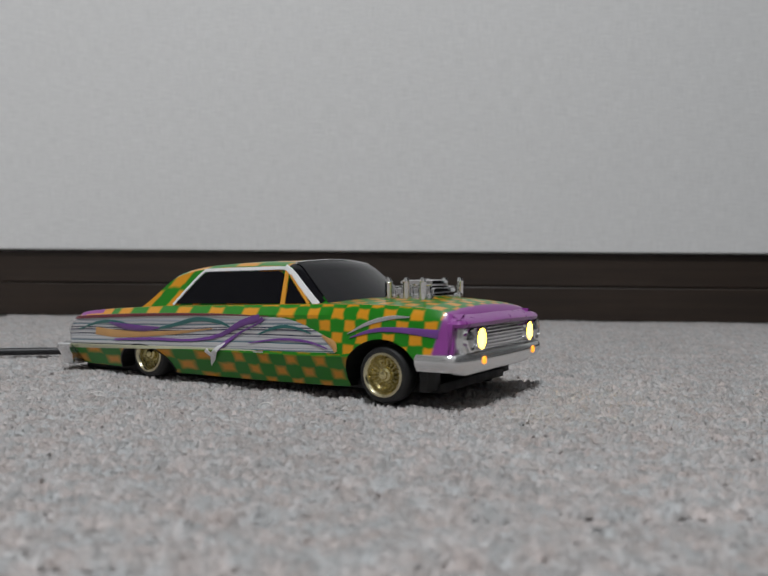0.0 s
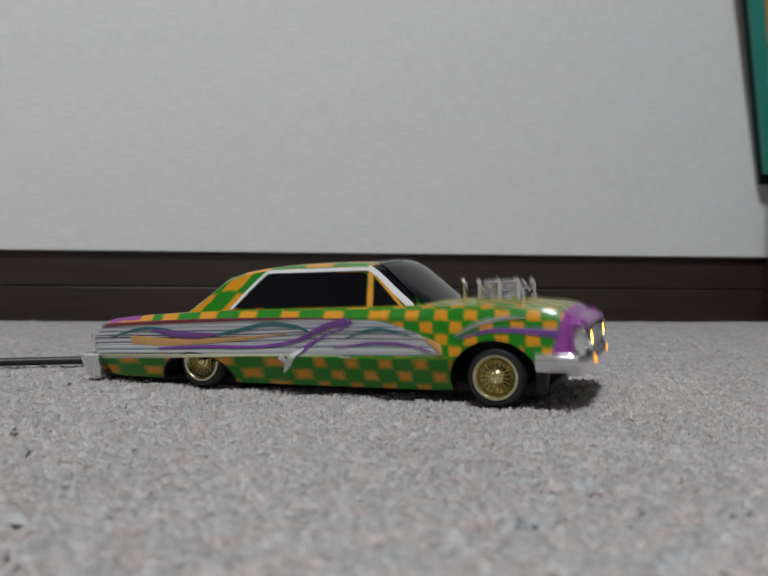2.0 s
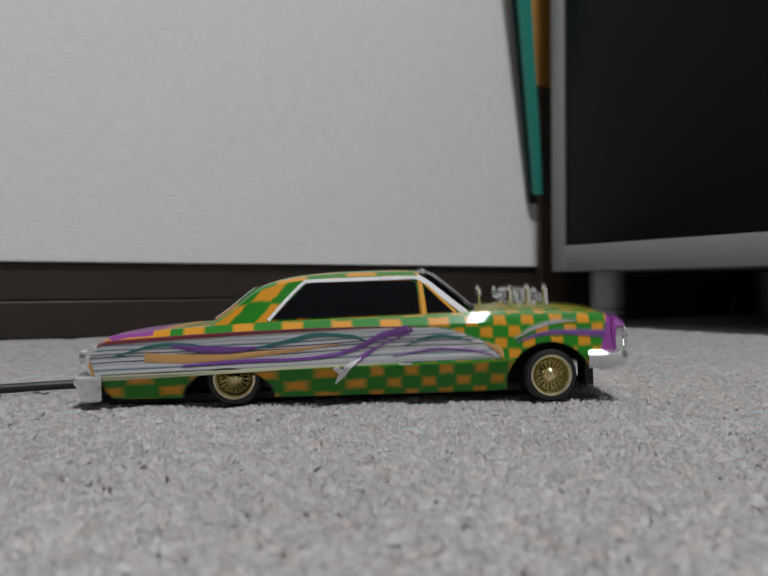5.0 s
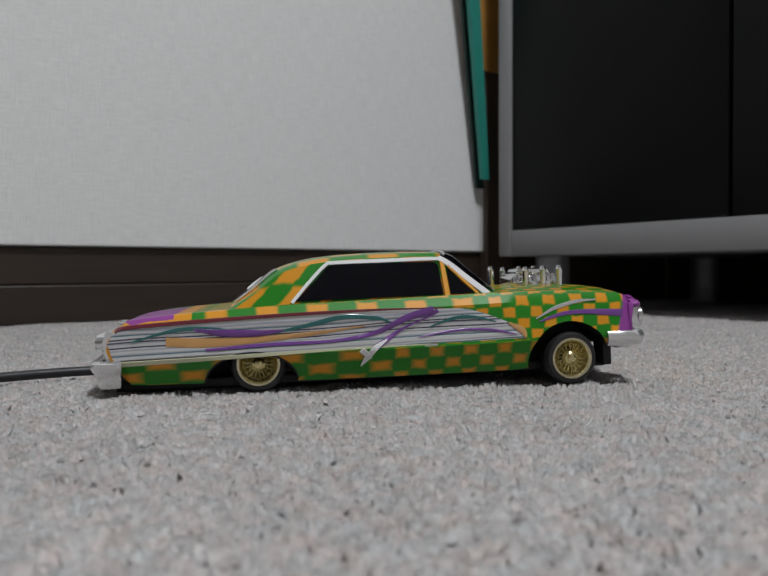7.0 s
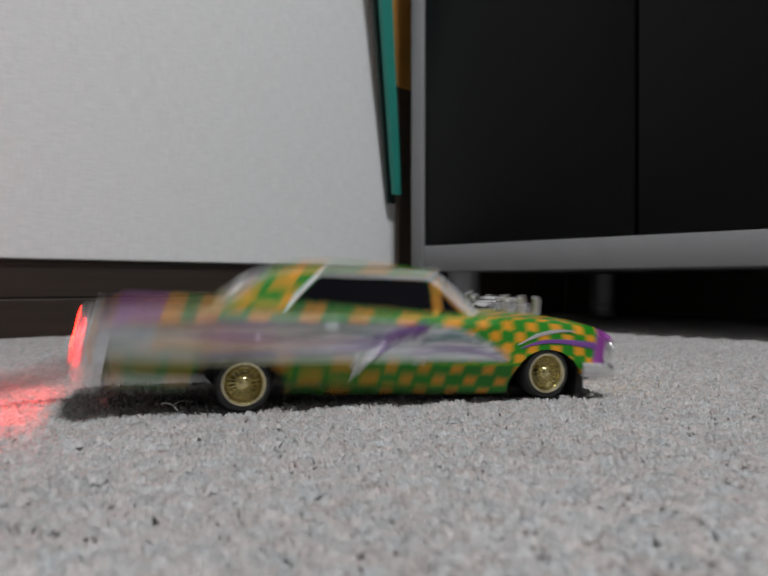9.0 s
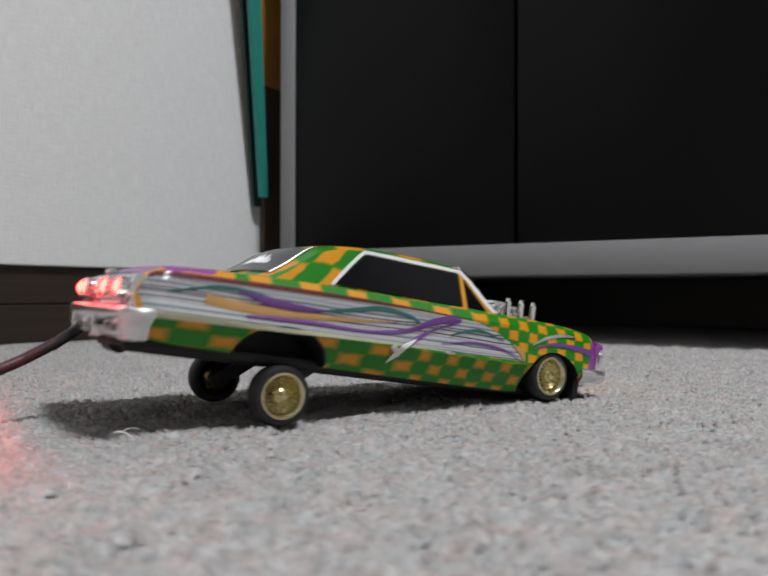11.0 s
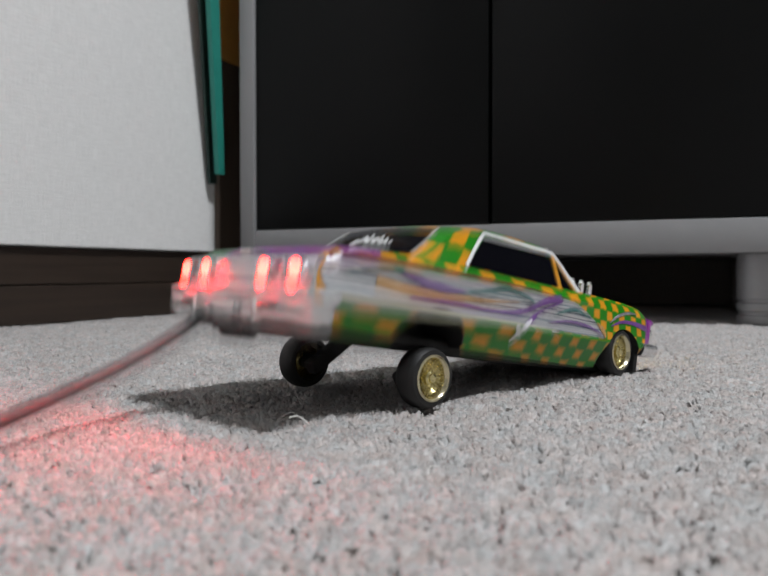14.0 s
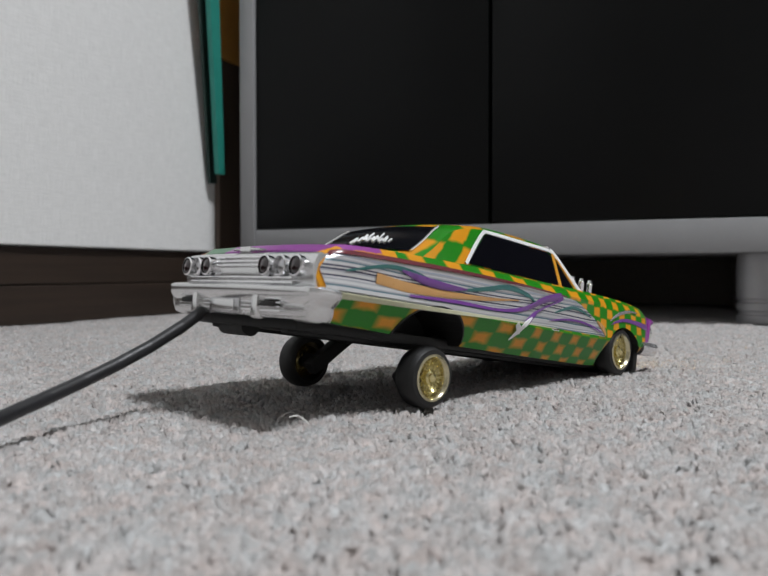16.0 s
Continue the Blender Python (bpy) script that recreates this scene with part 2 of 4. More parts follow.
# duller copy of the wheel gold, darkened for shade inside the dish
M_GOLDD = plain("dull_shaded_gold", (0.62, 0.53, 0.24), 0.26, metal=1.0, scale=200, vary=0.15)
M_RIM = plain("pale_gold", (0.72, 0.66, 0.45), 0.2, metal=1.0, scale=200, vary=0.1)
M_CABLE = plain("cable_sheath", (0.013, 0.013, 0.015), 0.45, scale=150, vary=0.2)
M_PURP = plain("purple_enamel", (0.16, 0.05, 0.26), 0.3, coat=0.6, scale=150, vary=0.12)
M_LIP = plain("purple_lacquer", PURPLE, 0.3, coat=0.4, scale=120, vary=0.1)
M_TEALP = plain("teal_enamel", (0.02, 0.14, 0.13), 0.3, coat=0.6, scale=150, vary=0.15)
M_ORNP = plain("amber_enamel", (0.52, 0.28, 0.10), 0.3, coat=0.6, scale=150, vary=0.15)
M_REDP = plain("maroon_enamel", (0.15, 0.02, 0.03), 0.3, coat=0.6, scale=150, vary=0.15)
M_CREAM = plain("pale_enamel", (0.62, 0.62, 0.42), 0.3, coat=0.6, scale=150, vary=0.15)
M_ORANGE = plain("orange_enamel", (0.75, 0.33, 0.03), 0.35, coat=0.5, scale=150, vary=0.08)
M_HEAD = glow("lit_headlamp", (1.0, 0.64, 0.06), 10.0)
M_AMBER = glow("lit_amber_lamp", (1.0, 0.36, 0.03), 1.3)
M_TAIL = glow("lit_tail_lamp", (1.0, 0.0014, 0.0010), 470.0)
M_LENS = plain("dark_lens", (0.02, 0.006, 0.008), 0.1, coat=0.5, scale=100)
M_CLEAR = plain("clear_reflector", (0.55, 0.55, 0.56), 0.15, metal=0.8, scale=160, vary=0.2)
M_FIBRE = plain("white_fibre", (0.75, 0.73, 0.70), 0.8, scale=100)


# ---- mesh helpers ----
def finish(bm, smooth=True, angle=35.0):
    bmesh.ops.recalc_face_normals(bm, faces=bm.faces)
    for f in bm.faces:
        f.smooth = smooth
    for e in bm.edges:
        if len(e.link_faces) == 2 and e.calc_face_angle(0.0) > radians(angle):
            e.smooth = False


def part(name, bm, material, parent=None, label="", smooth=True):
    finish(bm, smooth)
    me = bpy.data.meshes.new(name)
    bm.to_mesh(me)
    bm.free()
    me.materials.append(material)
    ob = new(name, me)
    ob.parent = parent
    if label:
        ob["label"] = label
    return ob


def box(bm, lo, hi, bevel=0.0, m=None, seg=2):
    lo, hi = Vector(lo), Vector(hi)
    r = bmesh.ops.create_cube(bm, size=1.0, matrix=Matrix.LocRotScale((lo + hi) / 2, None, hi - lo))
    vs = r["verts"]
    if bevel:
        es = list({e for v in vs for e in v.link_edges})
        r = bmesh.ops.bevel(bm, geom=es, offset=bevel, segments=seg, affect="EDGES", profile=0.5)
        vs = list({v for f in r["faces"] for v in f.verts} | {v for v in vs if v.is_valid})
    if m is not None:
        bmesh.ops.transform(bm, matrix=m, verts=[v for v in vs if v.is_valid])
    return bm


def cyl(bm, a, b, r0, r1=None, seg=24, caps=True):
    a, b = Vector(a), Vector(b)
    d = b - a
    q = Vector((0, 0, 1)).rotation_difference(d.normalized())
    bmesh.ops.create_cone(bm, cap_ends=caps, segments=seg, radius1=r0, radius2=r0 if r1 is None else r1, depth=d.length,
                          matrix=Matrix.LocRotScale((a + b) / 2, q, None))
    return bm


def lathe(bm, prof, seg=40, m=Matrix.Identity(4), closed=False):
    """Turn a profile of (radius, along) round the y axis."""
    rings = []
    for r, h in prof:
        rings.append([bm.verts.new(m @ Vector((r * math.cos(2 * math.pi * k / seg), h, r * math.sin(2 * math.pi * k / seg)))) for k in range(seg)])
    pairs = list(zip(rings, rings[1:])) + ([(rings[-1], rings[0])] if closed else [])
    for p, q in pairs:
        for k in range(seg):
            bm.faces.new((p[k], p[(k + 1) % seg], q[(k + 1) % seg], q[k]))
    return bm


def grid_faces(bm, rows, loop=False):
    vs = [[bm.verts.new(p) for p in r] for r in rows]
    n = len(rows[0])
    for a, b in zip(vs, vs[1:]):
        for k in range(n if loop else n - 1):
            bm.faces.new((a[k], a[(k + 1) % n], b[(k + 1) % n], b[k]))
    return vs


def spline(table, x):
    """Smooth interpolation in a table of rows (x, a, b, ...)."""
    xs = [r[0] for r in table]
    i = min(max(np.searchsorted(xs, x) - 1, 0), len(xs) - 2)
    t = min(max((x - xs[i]) / (xs[i + 1] - xs[i]), 0.0), 1.0)
    out = []
    for k in range(1, len(table[0])):
        p1, p2 = table[i][k], table[i + 1][k]
        h = xs[i + 1] - xs[i]
        s1 = (p2 - table[i - 1][k]) / (xs[i + 1] - xs[i - 1]) * h if i > 0 else p2 - p1
        s2 = (table[i + 2][k] - p1) / (xs[i + 2] - xs[i]) * h if i + 2 < len(xs) else p2 - p1
        out.append(p1 * (2 * t ** 3 - 3 * t ** 2 + 1) + s1 * (t ** 3 - 2 * t * t + t) + p2 * (3 * t * t - 2 * t ** 3) + s2 * (t ** 3 - t * t))
    return out


# ---- the room ----
WALL_Y, WALL_END = 0.429, 0.426


def structure(name, bm, mat, label):
    ob = part(name, bm, mat, None, label, smooth=False)
    return tagged(ob, kind="structure", category=name.split("_")[0])


def room():
    structure("wall_north", box(bmesh.new(), (-2.6, WALL_Y, 0.068), (WALL_END, WALL_Y + 0.10, 2.4), 0.0015), M_WALL, "off-white wall covered in woven-texture wallpaper")
    # the recess wall takes the dark post colour to imitate shade
    structure("wall_north_recess", box(bmesh.new(), (WALL_END + 0.046, WALL_Y + 0.03, 0.0), (0.93, WALL_Y + 0.13, 2.4)), M_POST_RECESS, "wall behind the black cabinet, shade put into its dark colour")
    structure("corner_post", box(bmesh.new(), (WALL_END, WALL_Y - 0.006, 0.0), (WALL_END + 0.046, WALL_Y + 0.10, 2.4), 0.002), M_POST_RECESS, "dark brown wooden corner post beside the wall")
    bm = box(bmesh.new(), (-2.6, WALL_Y + 0.004, 0.0), (WALL_END, WALL_Y + 0.10, 0.0335), 0.0012)
    structure("baseboard", bm, M_BASE, "dark baseboard strip added to deepen shade under the cabinet, lower board")
    bm = box(bmesh.new(), (-2.6, WALL_Y + 0.006, 0.0342), (WALL_END, WALL_Y + 0.10, 0.0672), 0.0012)
    structure("baseboard_upper", bm, M_BASE, "dark baseboard strip added to deepen shade under the cabinet, upper board")
    structure("wall_east", box(bmesh.new(), (0.83, -2.9, 0.0), (0.93, WALL_Y + 0.03, 2.4)), M_WALLP, "plain pale wall")
    # invented dark strip on the east wall, keeps the under-cabinet gap black
    structure("baseboard_east", box(bmesh.new(), (0.818, -2.9, 0.0), (0.8296, WALL_Y + 0.02, 0.068), 0.001), M_BASE, "dark baseboard strip added to deepen shade under the cabinet")
    structure("wall_west", box(bmesh.new(), (-2.7, -2.9, 0.0), (-2.6, WALL_Y + 0.1, 2.4)), M_WALLP, "plain pale wall")
    structure("wall_south", box(bmesh.new(), (-2.7, -3.0, 0.0), (0.93, -2.9, 2.4)), M_WALLP, "plain pale wall")
    structure("ceiling", box(bmesh.new(), (-2.7, -3.0, 2.4), (0.93, WALL_Y + 0.13, 2.5)), M_CEIL, "plain white ceiling")


def carpet_height(x, y):
    """Soft rows and dips of the worn pile, in metres."""
    u, v = 0.990 * x + 0.139 * y, -0.139 * x + 0.990 * y
    rows = 0.0004 * math.sin(2 * math.pi * v / 0.021 + 1.5 * noise.noise((x * 18, y * 18, 0)))
    lumps = 0.0008 * noise.noise((x * 42, y * 42, 3.0)) + 0.0005 * noise.noise((u * 150, y * 150, 7.0))
    # broken seams between the rows, where the pile parts
    seam = max(0.0, math.cos(2 * math.pi * v / 0.021 + 2.5 * noise.noise((u * 14, v * 14, 5.0)))) ** 7
    gaps = 0.0075 * seam * max(0.0, noise.noise((u * 45, v * 60, 9.0)) + 0.03)
    return rows + lumps - gaps - 0.0016 * max(0.0, noise.noise((u * 60, v * 200, 11.0)) - 0.34)


def carpet():
    structure("floor", box(bmesh.new(), (-2.7, -3.0, -0.05), (0.93, WALL_Y + 0.13, -0.0024)), M_CARPETB, "grey-beige fitted carpet")
    # the pile: small rounded tufts, each its own island
    rng = np.random.default_rng(5)
    step = 0.0017
    xs, ys = np.arange(-0.42, 0.52, step), np.arange(-0.30, 0.43, step)
    gx, gy = np.meshgrid(xs, ys)
    px = (gx + rng.uniform(-0.4, 0.4, gx.shape) * step).ravel()
    py = (gy + rng.uniform(-0.4, 0.4, gx.shape) * step).ravel()
    hz = np.array([carpet_height(a, b) for a, b in zip(px, py)])
    n = len(px)
    ln = rng.uniform(0.0012, 0.0026, n)
    wd = rng.uniform(0.0009, 0.0014, n)
    ht = rng.uniform(0.0010, 0.0018, n)
    yaw = rng.normal(0.14, 0.9, n)
    cz = hz - 0.0014 + rng.normal(0, 0.00022, n)
    ca, sa = np.cos(yaw), np.sin(yaw)
    lx, ly = rng.normal(0, 0.0009, n), rng.normal(0, 0.0009, n)
    loc = np.array([(1, 0, 0), (0.3, 0.95, 0.1), (-1, 0, 0), (-0.3, -0.95, 0.1), (0.35, 0.25, 0.9), (-0.4, -0.2, 1.0)])
    loc[:4, 2] -= 0.7
    faces = np.array([(0, 1, 4), (1, 2, 5), (1, 5, 4), (2, 3, 5), (3, 0, 4), (3, 4, 5)])
    k = len(loc)
    X = loc[:, 0][None] * ln[:, None]
    Y = loc[:, 1][None] * wd[:, None]
    up = np.maximum(loc[:, 2], 0)[None]
    V = np.stack([px[:, None] + X * ca[:, None] - Y * sa[:, None] + up * lx[:, None], py[:, None] + X * sa[:, None] + Y * ca[:, None] + up * ly[:, None],
                  cz[:, None] + loc[:, 2][None] * ht[:, None]], 2).reshape(-1, 3)
    F = (faces[None] + (np.arange(n) * k)[:, None, None]).reshape(-1, 3)
    me = bpy.data.meshes.new("carpet_pile")
    me.vertices.add(len(V))
    me.vertices.foreach_set("co", V.ravel())
    me.loops.add(F.size)
    me.loops.foreach_set("vertex_index", F.ravel().astype(np.int32))
    me.polygons.add(len(F))
    me.polygons.foreach_set("loop_start", np.arange(0, F.size, 3, dtype=np.int32))
    me.update(calc_edges=True)
    me.polygons.foreach_set("use_smooth", np.ones(len(F), dtype=bool))
    me.materials.append(M_CARPET)
    tagged(new("carpet_pile", me), "grey-beige flecked loop carpet pile, slightly worn", "carpet", kind="stuff")


def fibre(x, y, pts, r):
    cu = bpy.data.curves.new("loose_fibre", "CURVE")
    cu.dimensions, cu.bevel_depth, cu.bevel_resolution = "3D", r, 1
    sp = cu.splines.new("NURBS")
    sp.points.add(len(pts) - 1)
    for p, c in zip(sp.points, pts):
        p.co = (c[0], c[1], c[2], 1)
    sp.use_endpoint_u, sp.order_u = True, 3
    cu.materials.append(M_FIBRE)
    ob = new("loose_fibre", cu)
    ob.location = (x, y, 0)
    tagged(ob, "short pale loose fibre standing out of the carpet", "fibre", "loose fibres")


CAB_TURN = math.degrees(math.atan(0.0297))


def cabinet():
    """Grey-framed cabinet with two smoked black doors on short silver feet."""
    root = tagged(new("cabinet"), "grey-framed low cabinet with smoked black doors on round feet", "cabinet")
    root.matrix_basis = pose(0.403, 0.377, 0.0, 0, 0, CAB_TURN)
    w, z0, z1, dep = 1.0897, 0.061, 0.62, 0.40
    part("side_panel", box(bmesh.new(), (0, -0.0185, z0), (dep, 0, z1), 0.0012), M_CABG, root)
    part("side_panel", box(bmesh.new(), (0, -w, z0), (dep, -w + 0.0185, z1), 0.0012), M_CABG, root)
    part("bottom_rail", box(bmesh.new(), (0.0006, -w + 0.0187, z0), (dep, -0.0187, 0.090), 0.0012), M_CABG, root)
    part("top_panel", box(bmesh.new(), (0.0006, -w + 0.0187, z1 - 0.022), (dep, -0.0187, z1), 0.0012), M_CABG, root)
    part("back_panel", box(bmesh.new(), (dep - 0.008, -w + 0.0190, 0.0905), (dep - 0.001, -0.0190, z1 - 0.0225)), M_CABI, root)
    dw = (w - 0.039) / 4
    for k in range(4):
        y1 = -0.0195 - k * dw
        d = part("door", box(bmesh.new(), (0.003, y1 - dw + 0.0035, 0.0912), (0.017, y1, z1 - 0.0235), 0.001), M_CABD, root, "smoked black glossy door panel")
        yk = y1 - dw + 0.03 if k % 2 == 0 else y1 - 0.03
        part("handle", cyl(bmesh.new(), (0.003, yk, 0.45), (-0.010, yk, 0.45), 0.006, 0.007, 20), M_LEG, d)
    for px, py in [(a, b) for a in (0.042, dep - 0.05) for b in (-0.045, -0.512, -w + 0.05)]:
        bm = bmesh.new()
        prof = [(0.0, 0.0), (0.0185, 0.0), (0.0190, 0.001), (0.0190, 0.007), (0.0175, 0.008), (0.0175, 0.0105), (0.0190, 0.0115), (0.0190, 0.0175), (0.0175, 0.0185),
                (0.0175, 0.021), (0.0190, 0.022), (0.0190, 0.0605), (0.0, 0.0605)]
        lathe(bm, prof, 36, pose(px, py, 0, 90))
        part("foot", bm, M_LEG, root, "ribbed silver-grey round foot")


def slab(name, mat, pts_low, pts_high, thick, parent=None, label=""):
    """A tapering board between two edges."""
    bm = bmesh.new()
    a, b = [Vector(p) for p in pts_low], [Vector(p) for p in pts_high]
    nrm = (a[1] - a[0]).cross(b[0] - a[0]).normalized() * thick
    rows = [[a[0], a[1], a[1] + nrm, a[0] + nrm], [b[0], b[1], b[1] + nrm, b[0] + nrm]]
    vs = grid_faces(bm, rows, True)
    for r in vs:
        bm.faces.new(r)
    bmesh.ops.bevel(bm, geom=list(bm.edges), offset=thick * 0.25, segments=2, affect="EDGES")
    return part(name, bm, mat, parent, label)


def leaning_things():
    g = tagged(new("green_board"), "teal green folded board leaning against the wall", "board")
    slab("panel", M_TEAL, ((0.4060, 0.4075, 0.1540), (0.4165, 0.4075, 0.1540)), ((0.336, 0.380, 0.62), (0.360, 0.380, 0.62)), -0.006, g, "teal green face")
    # dark slab added behind the face as its shaded edge and shadow
    slab("edge", M_TEALSHADE, ((0.4080, 0.4215, 0.1446), (0.4200, 0.4215, 0.1446)), ((0.334, 0.394, 0.62), (0.362, 0.394, 0.62)), -0.003, g, "dark slab standing in for the board's shadowed edge")
    o = slab("ochre_board", M_OCHRE, ((0.398, 0.4188, 0.288), (0.462, 0.4188, 0.288)), ((0.380, 0.4188, 0.66), (0.462, 0.4188, 0.66)), -0.0035)
    tagged(o, "ochre yellow thin board leaning behind the green one", "board")


room()
carpet()
cabinet()
leaning_things()


# ---- the model car: forward is +x, its right side is -y ----
# x, half width, bottom, shoulder height, centre height
HULL = [(-0.1146, 0.0368, 0.0120, 0.0270, 0.0282), (-0.1115, 0.0382, 0.0090, 0.0283, 0.0293), (-0.106, 0.0390, 0.0070, 0.0301, 0.0309),
        (-0.090, 0.0393, 0.0064, 0.0316, 0.0320), (-0.070, 0.0395, 0.0058, 0.0326, 0.0329), (-0.045, 0.0395, 0.0052, 0.0336, 0.0342),
        (-0.010, 0.0395, 0.0048, 0.0342, 0.0348), (0.020, 0.0395, 0.0047, 0.0347, 0.0358), (0.040, 0.0393, 0.0048, 0.0349, 0.0368),
        (0.060, 0.0390, 0.0066, 0.0347, 0.0368), (0.074, 0.0385, 0.0130, 0.0339, 0.0360), (0.082, 0.0376, 0.0155, 0.0327, 0.0348),
        (0.0852, 0.0366, 0.0170, 0.0314, 0.0334), (0.0866, 0.0356, 0.0186, 0.0296, 0.0316)]
WHEEL_X, WHEEL_Y, WHEEL_R = 0.0600, 0.0340, 0.0104


def side_y(x, z):
    """Half width of the hull's flank at x and height z."""
    w, zb, zs, zc = spline(HULL, x)
    lo = max(0.0, 0.0158 - z) * 0.54
    # a shallow cove runs along the flank and fades out at the front wing
    cove = max(0.0, min(1.0, (0.046 - x) / 0.03))
    flat = max(0.0, z - 0.0172) * 0.13
    dent = max(0.0, min(z, 0.0215) - 0.0172) * 0.34 - max(0.0, z - 0.0228) * 0.10
    hi = flat * (1 - cove) + dent * cove + max(0.0, z - (zs - 0.0032)) * 0.45
    return w - lo - hi + 0.0004


def tail_rake(z):
    """How far the tail leans forward above and below its ridge."""
    return max(0.0, z - 0.0222) * 0.75 + max(0.0, 0.0222 - z) * 0.50


def tail_x(y):
    """The tail panel is bowed across its width."""
    return -0.1166 + 0.0018 * (y / 0.036) ** 2


def rake(x, z):
    return x + tail_rake(z) * max(0.0, min(1.0, (-0.1050 - x) / 0.0096))


def hull_section(x):
    w, zb, zs, zc = spline(HULL, x)
    pts = [(0.0, zb), (w * 0.4, zb), (w * 0.76, zb)]
    for k in range(9):
        z = zb + (zs - zb) * k / 8
        pts.append((side_y(x, z), z))
    pts[-1] = (w - 0.0036, zs + 0.0001)
    pts += [(w - 0.0058, zs + 0.0003), (w * 0.72, zs + (zc - zs) * 0.45), (w * 0.45, zs + (zc - zs) * 0.85), (w * 0.2, zc), (0.0, zc)]
    return pts


def hull():
    bm = bmesh.new()
    xs = sorted(set(np.round(np.concatenate([np.linspace(-0.1146, -0.106, 9), np.linspace(-0.106, 0.074, 46), np.linspace(0.074, 0.0866, 10)]), 5)))
    rows = []
    for x in xs:
        half = hull_section(x)
        rows.append([Vector((rake(x, z), -y, z)) for y, z in half] + [Vector((rake(x, z), y, z)) for y, z in reversed(half[1:-1])])
    vs = grid_faces(bm, rows, True)
    bm.faces.new(vs[0])
    bm.faces.new(vs[-1])
    finish(bm, True, 28)
    me = bpy.data.meshes.new("body")
    bm.to_mesh(me)
    bm.free()
    ob = bpy.data.objects.new("body", me)
    scene.collection.objects.link(ob)
    me.materials.append(M_PAINT)
    me.materials.append(M_BLACK)
    # wheel arches are cut through the flanks
    cut = bmesh.new()
    for s in (-1, 1):
        fore = bmesh.new()
        cyl(fore, (0, s * 0.018, 0), (0, s * 0.05, 0), 1.0, None, 40)
        bmesh.ops.transform(fore, matrix=Matrix.Translation((WHEEL_X - 0.0004, 0, 0.0082)) @ Matrix.Diagonal((0.0160, 1, 0.0148, 1)), verts=fore.verts)
        hold = bpy.data.meshes.new("hold")
        fore.to_mesh(hold)
        fore.free()
        cut.from_mesh(hold)
        bpy.data.meshes.remove(hold)
        rear = bmesh.new()
        cyl(rear, (0, s * 0.018, 0), (0, s * 0.05, 0), 1.0, None, 40)
        bmesh.ops.transform(rear, matrix=Matrix.Translation((-0.0622, 0, 0.0042)) @ Matrix.Diagonal((0.0172, 1, 0.0128, 1)), verts=rear.verts)
        hold = bpy.data.meshes.new("hold")
        rear.to_mesh(hold)
        rear.free()
        cut.from_mesh(hold)
        bpy.data.meshes.remove(hold)
    cme = bpy.data.meshes.new("cut")
    cut.to_mesh(cme)
    cut.free()
    cob = bpy.data.objects.new("cut", cme)
    scene.collection.objects.link(cob)
    md = ob.modifiers.new("arches", "BOOLEAN")
    md.operation, md.object, md.solver = "DIFFERENCE", cob, "EXACT"
    dg = bpy.context.evaluated_depsgraph_get()
    done = bpy.data.meshes.new_from_object(ob.evaluated_get(dg))
    ob.modifiers.remove(md)
    ob.data = done
    bpy.data.objects.remove(cob)
    for p in done.polygons:
        c = p.center
        inside = abs(c.y) < 0.0372 and (math.hypot((c.x - WHEEL_X + 0.0004) / 0.0160, (c.z - 0.0082) / 0.0148) < 1.01 or math.hypot((c.x + 0.0622) / 0.0172, (c.z - 0.0042) / 0.0128) < 1.01)
        p.material_index = 1 if inside and abs(p.normal.z) < 0.999 or p.normal.z < -0.95 else 0
    return ob


CAB = [(-0.0690, 0.0332), (-0.0610, 0.0386), (-0.0535, 0.0445), (-0.0500, 0.0466), (-0.0440, 0.0486), (-0.0340, 0.0502), (-0.0180, 0.0511), (0.0, 0.0512),
       (0.0095, 0.0508), (0.0130, 0.0500), (0.0160, 0.0476), (0.0240, 0.0409), (0.0315, 0.0345)]


def cabin_y(x, z):
    base = 0.0345 - 0.0012 * max(0.0, (abs(x + 0.018) - 0.030) / 0.02)
    return base - (z - 0.0335) * 0.36


def cabin_bow(x, y):
    t = 1 - (y / 0.034) ** 2
    if x > 0.006:
        return 0.0055 * t * min(1, (x - 0.006) / 0.008)
    if x < -0.046:
        return -0.0010 * t * min(1, (-0.046 - x) / 0.006)
    return 0.0


def cabin_point(x, f, lift=0.0):
    """On the cabin's top skin: f runs from -1 to 1 across."""
    z = spline(CAB, x)[0]
    wt = cabin_y(x, z) - 0.0018
    y = f * wt
    return Vector((x + cabin_bow(x, y), y, z + 0.0014 * (1 - f * f) + lift))


def cabin():
    bm = bmesh.new()
    rows = []
    for x in np.linspace(-0.069, 0.0315, 54):
        z = spline(CAB, x)[0]
        half = [(cabin_y(x, 0.032) , 0.032)]
        for k in range(1, 6):
            zz = 0.032 + (max(z - 0.0012, 0.0322) - 0.032) * k / 5
            half.append((cabin_y(x, zz), zz))
        row = [Vector((x + cabin_bow(x, y) * 0.9, -y, zz)) for y, zz in half]
        row += [cabin_point(x, f) for f in np.linspace(-1, 1, 13)]
        row += [Vector((x + cabin_bow(x, y) * 0.9, y, zz)) for y, zz in reversed(half)]
        rows.append(row)
    vs = grid_faces(bm, rows, True)
    bm.faces.new(vs[0])
    bm.faces.new(vs[-1])
    return bm


